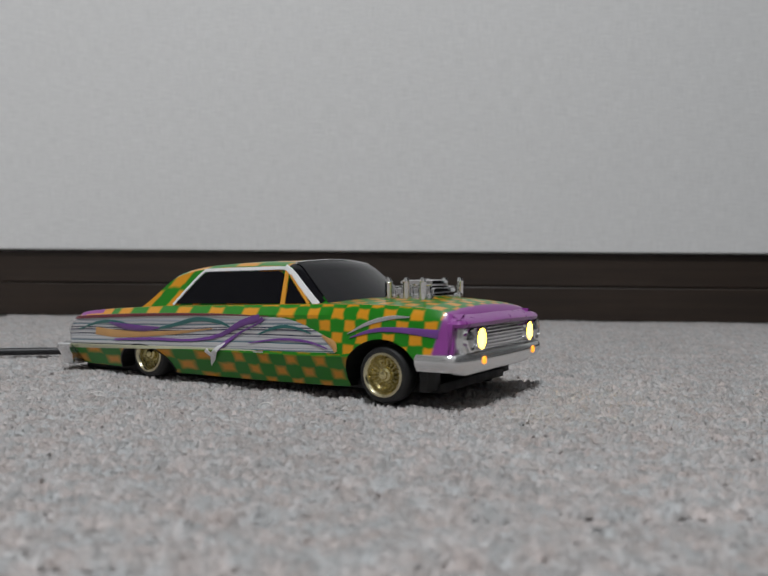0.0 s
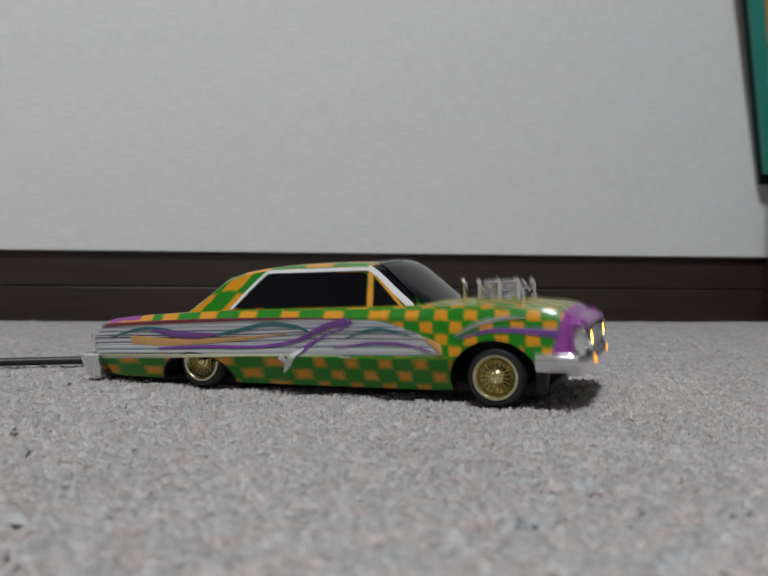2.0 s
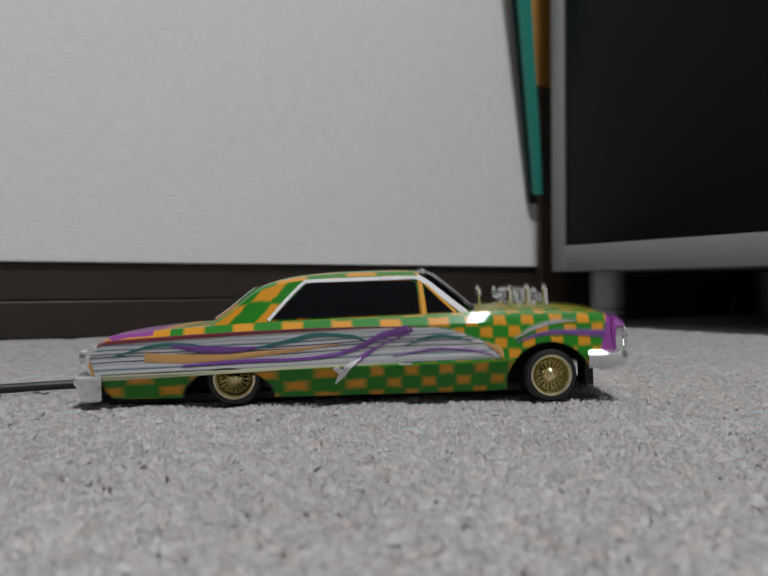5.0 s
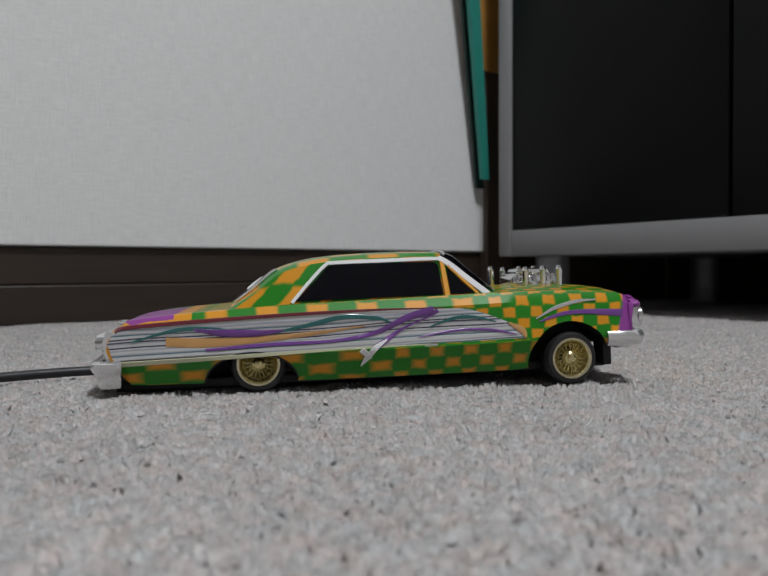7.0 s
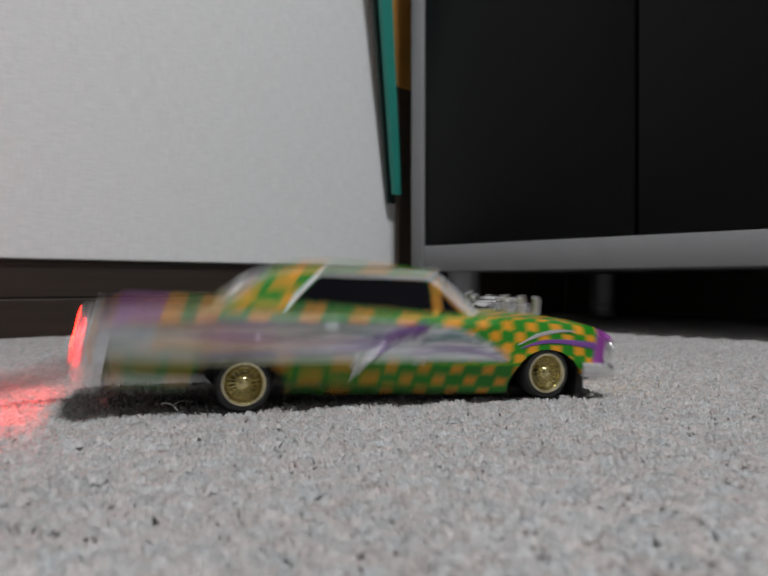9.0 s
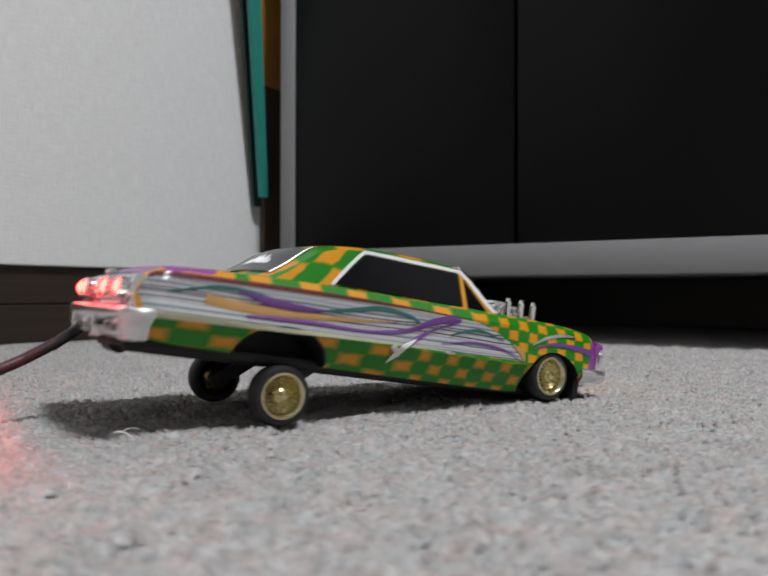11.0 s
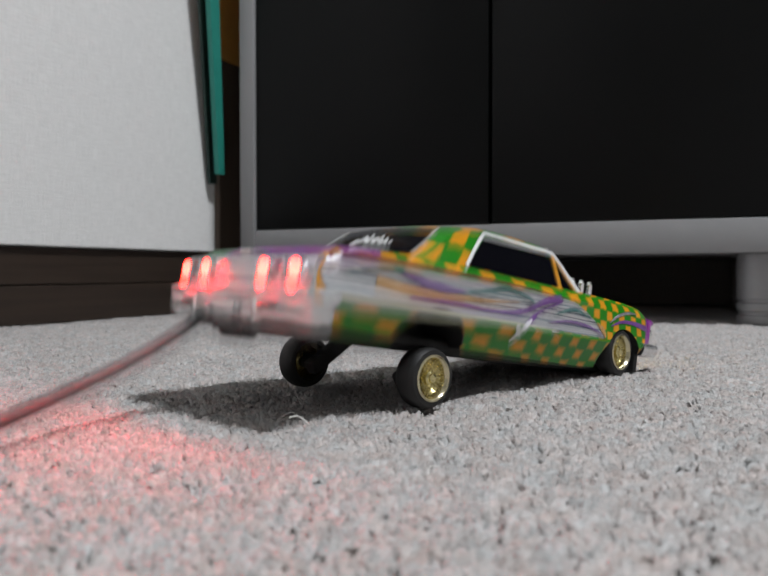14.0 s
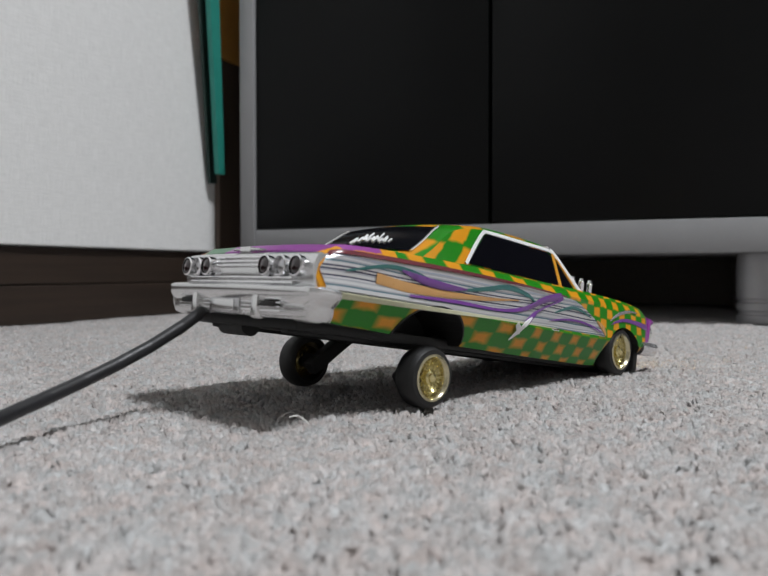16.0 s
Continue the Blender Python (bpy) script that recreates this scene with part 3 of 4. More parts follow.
def on_cabin_side(x, z, s, lift):
    return Vector((x, s * (cabin_y(x, z) + lift), z + lift * 0.3))


def on_flank(x, z, s, lift):
    return Vector((rake(x, z), s * (side_y(x, z) + lift), z))


def ribbon(path, widths, place, s, lift, thick=0.0003, n=60):
    """A raised band of paint or trim that follows a path of (x, z) on a flank."""
    tab = [(k, *p) for k, p in enumerate(path)]
    wt = [(k * (len(path) - 1) / (len(widths) - 1), w) for k, w in enumerate(widths)]
    bm, rows = bmesh.new(), []
    for u in np.linspace(0, len(path) - 1, n):
        x, z = spline(tab, u)
        x2, z2 = spline(tab, min(u + 0.02, len(path) - 1))
        x1, z1 = spline(tab, max(u - 0.02, 0))
        d = Vector((x2 - x1, z2 - z1)).normalized()
        w = spline(wt, u)[0] / 2
        nx, nz = -d.y * w, d.x * w
        rows.append([place(x + nx, z + nz, s, lift), place(x + nx * 0.8, z + nz * 0.8, s, lift + thick), place(x - nx * 0.8, z - nz * 0.8, s, lift + thick),
                     place(x - nx, z - nz, s, lift)])
    grid_faces(bm, rows)
    return bm


def pane(poly, place, s, lift, thick=0.0004):
    """A flat pane with an outline of (x, z) on a flank."""
    bm = bmesh.new()
    top = [bm.verts.new(place(x, z, s, lift + thick)) for x, z in poly]
    low = [bm.verts.new(place(x, z, s, lift - 0.0008)) for x, z in poly]
    bm.faces.new(top)
    for k in range(len(poly)):
        j = (k + 1) % len(poly)
        bm.faces.new((top[k], top[j], low[j], low[k]))
    return bm


def screen(x0, x1, f0, f1, lift, dx):
    """Front or rear window glass that follows the cabin's skin."""
    bm = bmesh.new()
    rows = []
    for x in np.linspace(x0, x1, 9):
        g = f0 + (f1 - f0) * (x - x0) / (x1 - x0)
        rows.append([cabin_point(x, f, lift) + Vector((dx, 0, 0)) for f in np.linspace(-g, g, 15)])
    grid_faces(bm, rows)
    return bm


def sweep(path, prof, cap=True):
    """Sweep a closed profile of (out, up) along a level path of (x, y, z)."""
    bm = bmesh.new()
    rows = []
    for k, p in enumerate(path):
        a, b = Vector(path[max(k - 1, 0)]), Vector(path[min(k + 1, len(path) - 1)])
        d = (b - a).normalized()
        out = Vector((d.y, -d.x, 0)).normalized()
        rows.append([Vector(p) + out * o + Vector((0, 0, u)) for o, u in prof])
    vs = grid_faces(bm, rows, True)
    if cap:
        bm.faces.new(vs[0])
        bm.faces.new(vs[-1])
    return bm


def arc(pts, n=40):
    tab = [(k, *p) for k, p in enumerate(pts)]
    return [tuple(spline(tab, u)) for u in np.linspace(0, len(pts) - 1, n)]


def wheel(name, s):
    """Tyre with a polished rim edge and a dished gold wire rim; the outer side faces s * y."""
    bm = bmesh.new()
    R, h = WHEEL_R, 0.0043
    prof = [(0.0068, -h * 0.8), (0.0078, -h), (0.0093, -h * 0.95), (R - 0.0004, -h * 0.72), (R, -h * 0.4), (R, h * 0.4), (R - 0.0004, h * 0.72), (0.0093, h * 0.95), (0.0078, h), (0.0068, h * 0.8)]
    lathe(bm, prof, 48, closed=True)
    tyre = part(name, bm, M_RUBBER, None, "black rubber tyre")
    o = s * h
    bm = lathe(bmesh.new(), [(0.0074, o * 1.0), (0.0076, o * 1.06), (0.0071, o * 1.09), (0.0066, o * 0.96), (0.0059, o * 0.55), (0.0058, -o * 0.6), (0.0075, -o * 0.95)], 48)
    part("rim", bm, M_RIM, tyre, "pale gold plated rim")
    bm = lathe(bmesh.new(), [(0.0079, o * 1.0), (0.0079, o * 1.04), (0.0076, o * 1.05), (0.0076, o * 1.0)], 48)
    part("rim_edge", bm, M_RIM, tyre, "polished pale gold rim edge")
    bm = bmesh.new()
    for k in range(36):
        a = 2 * math.pi * k / 36
        b = a + (0.25 if k % 2 else -0.25)
        cyl(bm, (0.0061 * math.cos(a), o * 0.80, 0.0061 * math.sin(a)), (0.0021 * math.cos(b), o * 0.55, 0.0021 * math.sin(b)), 0.00013, None, 5)
    part("spokes", bm, M_GOLD, tyre, "fine gold wire spokes")
    bm = lathe(bmesh.new(), [(0.0026, o * 0.28), (0.0024, o * 0.30), (0.0025, o * 0.55), (0.0024, o * 0.74), (0.0017, o * 0.86), (0.0015, o * 1.00), (0.0008, o * 1.10), (0.0, o * 1.12)], 32)
    part("hub", bm, M_GOLD, tyre, "gold hub with knock-off cap")
    # shade behind the spokes is put into the dish's darker gold
    bm = lathe(bmesh.new(), [(0.0060, o * 0.50), (0.0048, o * 0.12), (0.0030, -o * 0.10), (0.0, -o * 0.12)], 32)
    part("backing", bm, M_GOLDD, tyre, "dull gold dish, coloured darker for shade")
    return tyre


CAR = tagged(new("model_car"), "green and orange checked model lowrider coupe with purple nose on carpet", "model car")
BODY = hull()
BODY.parent = CAR
BODY["label"] = "green and orange checked body with purple nose"
BULBS = []


def disc(bm, x, y, z, r, depth, sgn, dome=0.25):
    """A shallow domed lens that faces sgn * x."""
    m = Matrix.Translation((x, y, z)) @ pose(0, 0, 0, 0, 0, -90 if sgn > 0 else 90)
    lathe(bm, [(0.0, depth + r * dome), (r * 0.5, depth + r * dome * 0.75), (r * 0.88, depth + r * dome * 0.25), (r, depth), (r, 0.0), (0.0, 0.0)], 28, m)
    return bm


def car_parts():
    roof = part("roof", cabin(), M_ROOFP, BODY, "green roof and pillars with orange checks")
    roof.data.materials.append(M_GLASS)
    for f in roof.data.polygons:
        if 0.0125 < f.center.x < 0.0300 and f.center.z > spline(CAB, f.center.x)[0] - 0.0026:
            f.material_index = 1
    part("windscreen", screen(0.0122, 0.0312, 0.985, 1.0, 0.0004, 0.0003), M_GLASS, BODY, "black tinted windscreen")
    part("rear_window", screen(-0.0668, -0.0515, 0.86, 0.84, 0.0004, -0.0003), M_GLASS, BODY, "black tinted rear window with white lettering")
    bm = bmesh.new()
    edge = [cabin_point(0.0118, f, 0.0004) for f in np.linspace(-0.99, 0.99, 21)]
    for p, q in zip(edge, edge[1:]):
        cyl(bm, p, q, 0.0006, None, 8)
    part("windscreen_header", bm, M_CHROMEW, BODY, "silver trim over the windscreen")
    # unreadable white script on the rear window
    bm = bmesh.new()
    rr = random.Random(4)
    for k in range(13):
        f = -0.38 + 0.056 * k
        xa = -0.0615 + rr.uniform(-0.001, 0.001)
        hh = rr.uniform(0.0016, 0.0046)
        p, q = cabin_point(xa, f, 0.0006), cabin_point(xa + hh, f + rr.uniform(-0.03, 0.05), 0.0006)
        cyl(bm, p + Vector((-0.0003, 0, 0)), q + Vector((-0.0003, 0, 0)), rr.uniform(0.0003, 0.0006), None, 6)
        if k % 3:
            q2 = cabin_point(xa + hh * 0.5, f + 0.07, 0.0006) + Vector((-0.0003, 0, 0))
            cyl(bm, p + Vector((-0.0003, 0, 0)), q2, 0.0004, None, 6)
    part("rear_window_script", bm, M_WHITE, BODY, "white script strokes")
    for s in (-1, 1):
        bm = bmesh.new()
        for k in range(8):
            xa, xb = -0.0672 + 0.0160 * k / 8, -0.0672 + 0.0160 * (k + 1) / 8
            cyl(bm, cabin_point(xa, s * (0.89 - 0.02 * k / 8), 0.0006), cabin_point(xb, s * (0.89 - 0.02 * (k + 1) / 8), 0.0006), 0.0005, None, 8)
        part("rear_window_trim", bm, M_CHROMEW, BODY, "silver rear window trim")
        part("side_window", pane([(-0.0452, 0.0346), (-0.0325, 0.0470), (-0.0300, 0.0478), (0.0080, 0.0476), (0.0102, 0.0466), (0.0112, 0.0350)], on_cabin_side, s, 0.0002), M_GLASS, BODY, "black tinted side window")
        part("vent_window", pane([(0.0140, 0.0350), (0.0134, 0.0450), (0.0235, 0.0350)], on_cabin_side, s, 0.0002), M_GLASS, BODY, "black tinted quarter window")
        part("window_pillar", ribbon([(0.0128, 0.0342), (0.0117, 0.0478)], [0.0022, 0.0019], on_cabin_side, s, 0.0006), M_ORANGE, BODY, "orange window pillar")
        part("window_pillar", ribbon([(0.0138, 0.0460), (0.0250, 0.0347)], [0.0010, 0.0012], on_cabin_side, s, 0.0006), M_ORANGE, BODY, "orange quarter window frame")
        part("window_trim", ribbon([(-0.0466, 0.0340), (-0.0395, 0.0418), (-0.0332, 0.0478), (-0.0300, 0.0485), (-0.0100, 0.0487), (0.0080, 0.0488), (0.0108, 0.0484)],
                                   [0.0014, 0.0014, 0.0016, 0.0013], on_cabin_side, s, 0.0005), M_WHITE, BODY, "white painted window trim")
        part("windscreen_trim", ribbon([(0.0105, 0.0492), (0.0150, 0.0462), (0.0225, 0.0397), (0.0290, 0.0343)], [0.0022, 0.0024, 0.0026], on_cabin_side, s, 0.0006), M_WHITE, BODY, "white painted windscreen pillar")
        # silver panel: upper and lower limits along the flank
        lim = [(-0.1128, 0.0146, 0.0268), (-0.108, 0.0148, 0.0283), (-0.064, 0.0157, 0.0300), (-0.021, 0.0168, 0.0309), (0.008, 0.0171, 0.0306), (0.020, 0.0172, 0.0297),
               (0.0345, 0.0173, 0.0243), (0.0395, 0.0173, 0.0205), (0.0412, 0.0174, 0.0180)]
        bm, rows = bmesh.new(), []
        for x in np.linspace(-0.1128, 0.0412, 90):
            lo, hi = spline(lim, x)
            rows.append([on_flank(x, lo + (hi - lo) * k / 8, s, 0.00035 if 0 < k < 8 else -0.0002) for k in range(9)])
        grid_faces(bm, rows)
        part("side_panel", bm, M_STRIPE, BODY, "silver side panel with fine pinstripes")
        rib = lambda nm, pth, ws, mt, lab, lf=0.0006: part(nm, ribbon(pth, ws, on_flank, s, lf, 0.00015), mt, BODY, lab)
        rib("stripe", [(-0.1118, 0.0264), (-0.108, 0.0279), (-0.064, 0.0298), (-0.021, 0.0306), (0.010, 0.0303)], [0.0012, 0.0014, 0.0004], M_REDP, "maroon stripe")
        rib("stripe", [(-0.1095, 0.0150), (-0.064, 0.0159), (-0.035, 0.0166), (0.004, 0.0170)], [0.0019, 0.0012, 0.0004], M_CREAM, "pale yellow stripe")
        rib("stripe", [(-0.092, 0.0222), (-0.075, 0.0213), (-0.045, 0.0224), (-0.020, 0.0248)], [0.0034, 0.0032, 0.0018, 0.0004], M_ORNP, "amber painted band", 0.0005)
        rib("flourish", [(-0.104, 0.0227), (-0.088, 0.0264), (-0.075, 0.0262), (-0.064, 0.0242), (-0.052, 0.0242), (-0.040, 0.0262), (-0.028, 0.0285), (-0.016, 0.0276), (-0.010, 0.0256)],
            [0.0006, 0.0015, 0.0009, 0.0010, 0.0018, 0.0017, 0.0006], M_TEALP, "teal painted wave")
        rib("flourish", [(-0.082, 0.0262), (-0.072, 0.0246), (-0.060, 0.0240), (-0.050, 0.0246)], [0.0008, 0.0026, 0.0024, 0.0006], M_PURP, "purple painted wave", 0.0008)
        rib("flourish", [(-0.078, 0.0188), (-0.055, 0.0197), (-0.032, 0.0199), (-0.016, 0.0222), (-0.004, 0.0272), (0.006, 0.0297)], [0.0008, 0.0013, 0.0011, 0.0017, 0.0026, 0.0032], M_PURP, "purple painted spear", 0.0008)
        rib("flourish", [(0.0075, 0.0295), (0.004, 0.0272), (-0.004, 0.0240), (-0.010, 0.0208), (-0.016, 0.0168)], [0.0020, 0.0008, 0.0008, 0.0016, 0.0022], M_PURP, "purple painted spear", 0.0008)
        rib("flourish", [(-0.022, 0.0098), (-0.0195, 0.0130), (-0.0165, 0.0165), (-0.012, 0.0195)], [0.0004, 0.0022, 0.0020, 0.0006], M_WHITE, "white painted spear tip", 0.0010)
        rib("flourish", [(-0.022, 0.0163), (-0.0195, 0.0140), (-0.0180, 0.0125)], [0.0022, 0.0018, 0.0004], M_WHITE, "white painted barb", 0.0011)
        rib("flourish", [(0.004, 0.0232), (0.014, 0.0262), (0.022, 0.0262), (0.030, 0.0242)], [0.0004, 0.0014, 0.0012, 0.0004], M_TEALP, "teal painted wave")
        rib("flourish", [(0.0, 0.0198), (0.015, 0.0216), (0.028, 0.0212), (0.038, 0.0190)], [0.0004, 0.0009, 0.0009, 0.0004], M_PURP, "purple pinstripe", 0.0008)
        rib("flourish", [(0.035, 0.0236), (0.040, 0.0205), (0.0415, 0.0178)], [0.0008, 0.0026, 0.0010], M_ORNP, "amber panel end")
        rib("flourish", [(0.046, 0.0245), (0.054, 0.0283), (0.063, 0.0305), (0.071, 0.0309)], [0.0004, 0.0014, 0.0014, 0.0005], M_CHROMEW, "silver painted brow over the wheel", 0.0002)
        rib("flourish", [(0.047, 0.0232), (0.056, 0.0258), (0.066, 0.0264), (0.0818, 0.0252)], [0.0004, 0.0014, 0.0018, 0.0030], M_PURP, "purple painted stripe", 0.0002)
        part("door_handle", box(bmesh.new(), (0.002, s * 0.0392 - 0.0007, 0.0160), (0.0072, s * 0.0392 + 0.0007, 0.0170), 0.0003), M_CHROME, BODY, "small chrome badge")
        part("rear_arch_edge", ribbon([(-0.0622 + 0.0173 * math.cos(a), 0.0042 + 0.0129 * math.sin(a)) for a in np.linspace(0.15, 3.0, 12)], [0.0007, 0.0007], on_flank, s, 0.0), M_BLACK, BODY)
    # front end
    path = arc([(0.0745, -0.0388, 0.0158), (0.0830, -0.0394, 0.0158), (0.0888, -0.0366, 0.0158), (0.0908, -0.0200, 0.0158), (0.0914, 0.0, 0.0158),
                (0.0908, 0.0200, 0.0158), (0.0888, 0.0366, 0.0158), (0.0830, 0.0394, 0.0158), (0.0745, 0.0388, 0.0158)], 60)
    part("front_bumper", sweep(path, [(-0.0012, -0.0030), (0.0004, -0.0032), (0.0017, -0.0014), (0.0020, 0.0002), (0.0018, 0.0014), (0.0010, 0.0025), (-0.0012, 0.0027)]), M_CHROMEW, BODY, "chrome front bumper")
    bm = box(bmesh.new(), (0.0820, -0.030, 0.0104), (0.0886, 0.030, 0.0140), 0.0014, None, 3)
    part("front_apron", bm, M_CHROMEW, BODY, "silver front apron")
    bm = box(bmesh.new(), (0.0845, -0.0345, 0.0180), (0.0902, 0.0345, 0.0278), 0.0008)
    part("grille_shell", bm, M_CHROMEW, BODY, "chrome grille surround")
    lip = arc([(0.0858, -0.0362, 0.0284), (0.0900, -0.0345, 0.0284), (0.0908, -0.0180, 0.0286), (0.0910, 0.0, 0.0288), (0.0908, 0.0180, 0.0286), (0.0900, 0.0345, 0.0284), (0.0858, 0.0362, 0.0284)], 40)
    part("bonnet_lip", sweep(lip, [(-0.0060, -0.0010), (0.0002, -0.0010), (0.0006, 0.0002), (-0.0004, 0.0014), (-0.0060, 0.0034)]), M_LIP, BODY, "purple bonnet lip")
    part("grille", box(bmesh.new(), (0.0898, -0.0175, 0.0196), (0.0906, 0.0175, 0.0270), 0.0002), M_CLEAR, BODY, "silver grille")
    for k in range(6):
        z = 0.0203 + 0.0012 * k
        part("grille_bar", box(bmesh.new(), (0.0904, -0.0172, z), (0.0910, 0.0172, z + 0.0005)), M_CHROME, BODY)
    for s in (-1, 1):
        for yy, mt, lab in ((0.0310, M_CLEAR, "clear outer headlamp"), (0.0232, M_HEAD, "lit yellow headlamp")):
            bm = lathe(bmesh.new(), [(0.0039, 0.0), (0.0043, 0.0016), (0.0036, 0.0018), (0.0033, 0.0004)], 30, Matrix.Translation((0.0898, s * yy, 0.0232)) @ pose(0, 0, 0, 0, 0, -90))
            ring = part("headlamp_bezel", bm, M_CHROME, BODY, "chrome headlamp ring")
            part("headlamp", disc(bmesh.new(), 0.0898, s * yy, 0.0232, 0.0034, 0.0010, 1), mt, BODY, lab)
        part("turn_lamp", disc(bmesh.new(), 0.0920, s * 0.0235, 0.0158, 0.0014, 0.0008, 1), M_AMBER, BODY, "lit amber turn lamp")
        bm = box(bmesh.new(), (0.0846, s * 0.0355 - 0.0014, 0.0182), (0.0888, s * 0.0355 + 0.0008, 0.0290), 0.0007)
        for v in bm.verts:
            if v.co.x > 0.0865:
                v.co.x -= max(0.0, 0.0258 - v.co.z) * 0.45 + max(0.0, v.co.z - 0.0258) * 0.7
        part("fender_end", bm, M_LIP, BODY)
    # engine through the bonnet
    part("blower", box(bmesh.new(), (0.0465, -0.0095, 0.0355), (0.0660, 0.0095, 0.0408), 0.0012), M_CHROME, BODY, "chrome supercharger block")
    part("scoop", box(bmesh.new(), (0.0490, -0.0070, 0.0402), (0.0640, 0.0070, 0.0438), 0.0014), M_CHROME, BODY, "chrome air scoop")
    for k in range(5):
        part("blower_rib", box(bmesh.new(), (0.0480 + 0.0038 * k, -0.0101, 0.0360), (0.0493 + 0.0038 * k, 0.0101, 0.0414), 0.0003), M_CHROME, BODY)
    for s in (-1, 1):
        rows = [(0.0500, 0.0160, 0.0444), (0.0575, 0.0160, 0.0446), (0.0645, 0.0160, 0.0446)]
        if s < 0:
            rows += [(0.0398, 0.0, 0.0450)]
        for k, (x, yy, h) in enumerate(rows):
            bm = bmesh.new()
            lathe(bm, [(0.0, 0.0345), (0.0013, 0.0345), (0.0013, h - 0.0018), (0.0014, h - 0.0015), (0.0010, h - 0.0008), (0.0009, h), (0.0005, h), (0.0005, h - 0.001), (0.0, h - 0.001)], 18,
                  Matrix.Translation((x, s * yy, 0)) @ pose(0, 0, 0, 90))
            part("pipe", bm, M_CHROME, BODY, "upright chrome pipe")
        for k in range(4):
            part("pipe_base", box(bmesh.new(), (0.0478 + 0.0052 * k, s * 0.0128 - 0.0014, 0.0350), (0.0512 + 0.0052 * k, s * 0.0128 + 0.0014, 0.0384), 0.0005), M_CHROMEW, BODY)
    # tail
    bm = bmesh.new()
    grid_faces(bm, [[Vector((tail_x(y) + tail_rake(z) * 0.5 + d, y, z)) for z, d in ((0.0152, 0.0), (0.0180, 0.0), (0.0222, 0.0), (0.0262, 0.0), (0.0268, 0.0008), (0.0262, 0.0040), (0.0152, 0.0040))]
                    for y in np.linspace(-0.0364, 0.0364, 15)], True)
    for f in (bm.verts[:7], bm.verts[-7:]):
        bm.faces.new(f)
    part("tail_panel", bm, M_CHROMEW, BODY, "bright chrome tail panel")
    for z, hw in ((0.0250, 0.0135), (0.0236, 0.0135), (0.0222, 0.0135), (0.0186, 0.0290), (0.0172, 0.0290), (0.0160, 0.0290)):
        xr = -0.1166 + tail_rake(z) * 0.5
        part("tail_trim", box(bmesh.new(), (xr - 0.0008, -hw, z - 0.0004), (xr + 0.0008, hw, z + 0.0004), 0.0002), M_CHROME, BODY)
    part("boot_badge", box(bmesh.new(), (-0.1146, -0.0085, 0.0275), (-0.1122, 0.0070, 0.0282), 0.0003), M_CHROMEW, BODY, "silver bar badge")
    part("boot_badge", box(bmesh.new(), (-0.1148, -0.0030, 0.0268), (-0.1124, 0.0030, 0.0288), 0.0003), M_CHROMEW, BODY, "silver bar badge")
    for s in (-1, 1):
        for yy in (0.0312, 0.0240, 0.0168):
            bm = lathe(bmesh.new(), [(0.0031, -0.0016), (0.0032, 0.0020), (0.0028, 0.0023), (0.0025, 0.0006), (0.0025, -0.0016), (0.0, -0.0016)], 28, Matrix.Translation((tail_x(yy) + 0.0001, s * yy, 0.0222)) @ pose(0, 0, 0, 0, 0, 90))
            part("lamp_ring", bm, M_CHROME, BODY, "chrome lamp ring")
            if yy == 0.0240:
                part("reverse_lamp", disc(bmesh.new(), tail_x(yy) + 0.0001, s * yy, 0.0222, 0.0024, 0.0010, -1), M_CLEAR, BODY, "clear reversing lamp")
            else:
                bm = lathe(bmesh.new(), [(0.0, 0.0025), (0.0010, 0.0023), (0.0018, 0.0018), (0.0023, 0.0010), (0.0024, 0.0004)], 28, pose(0, 0, 0, 0, 0, 90))
                bl = part("tail_lamp", bm, M_TAIL, BODY, "red tail lamp, lit on one face")
                bl.data.materials.append(M_LENS)
                bk = bmesh.new()
                bk.from_mesh(bl.data)
                ext = bmesh.new()
                disc(ext, -0.0004, 0, 0, 0.00249, 0.0012, 1)
                tmp = bpy.data.meshes.new("tmp")
                finish(ext)
                ext.to_mesh(tmp)
                ext.free()
                nf = len(bk.faces)
                bk.from_mesh(tmp)
                bk.faces.ensure_lookup_table()
                for f in bk.faces[nf:]:
                    f.material_index = 1
                bk.to_mesh(bl.data)
                bk.free()
                bpy.data.meshes.remove(tmp)
                BULBS.append((bl, (tail_x(yy) - 0.0009, s * yy, 0.0222)))
    path = arc([(-0.1080, 0.0394, 0.0112), (-0.1116, 0.0404, 0.0112), (-0.1162, 0.0374, 0.0112), (-0.1181, 0.0200, 0.0112), (-0.1190, 0.0, 0.0112),
                (-0.1181, -0.0200, 0.0112), (-0.1162, -0.0374, 0.0112), (-0.1116, -0.0404, 0.0112), (-0.1080, -0.0394, 0.0112)], 72)
    part("rear_bumper", sweep(path, [(-0.0016, -0.0040), (-0.0004, -0.0046), (0.0003, -0.0030), (0.0004, -0.0004), (0.0018, 0.0014), (0.0026, 0.0030), (0.0024, 0.0044), (0.0012, 0.0051), (-0.0016, 0.0050)]),
         M_CHROMEW, BODY, "bright chrome rear bumper")
    for s in (-1, 1):
        bm = box(bmesh.new(), (-0.1178, min(s * 0.0300, s * 0.0424), 0.0060), (-0.1092, max(s * 0.0300, s * 0.0424), 0.0160), 0.0022, None, 3)
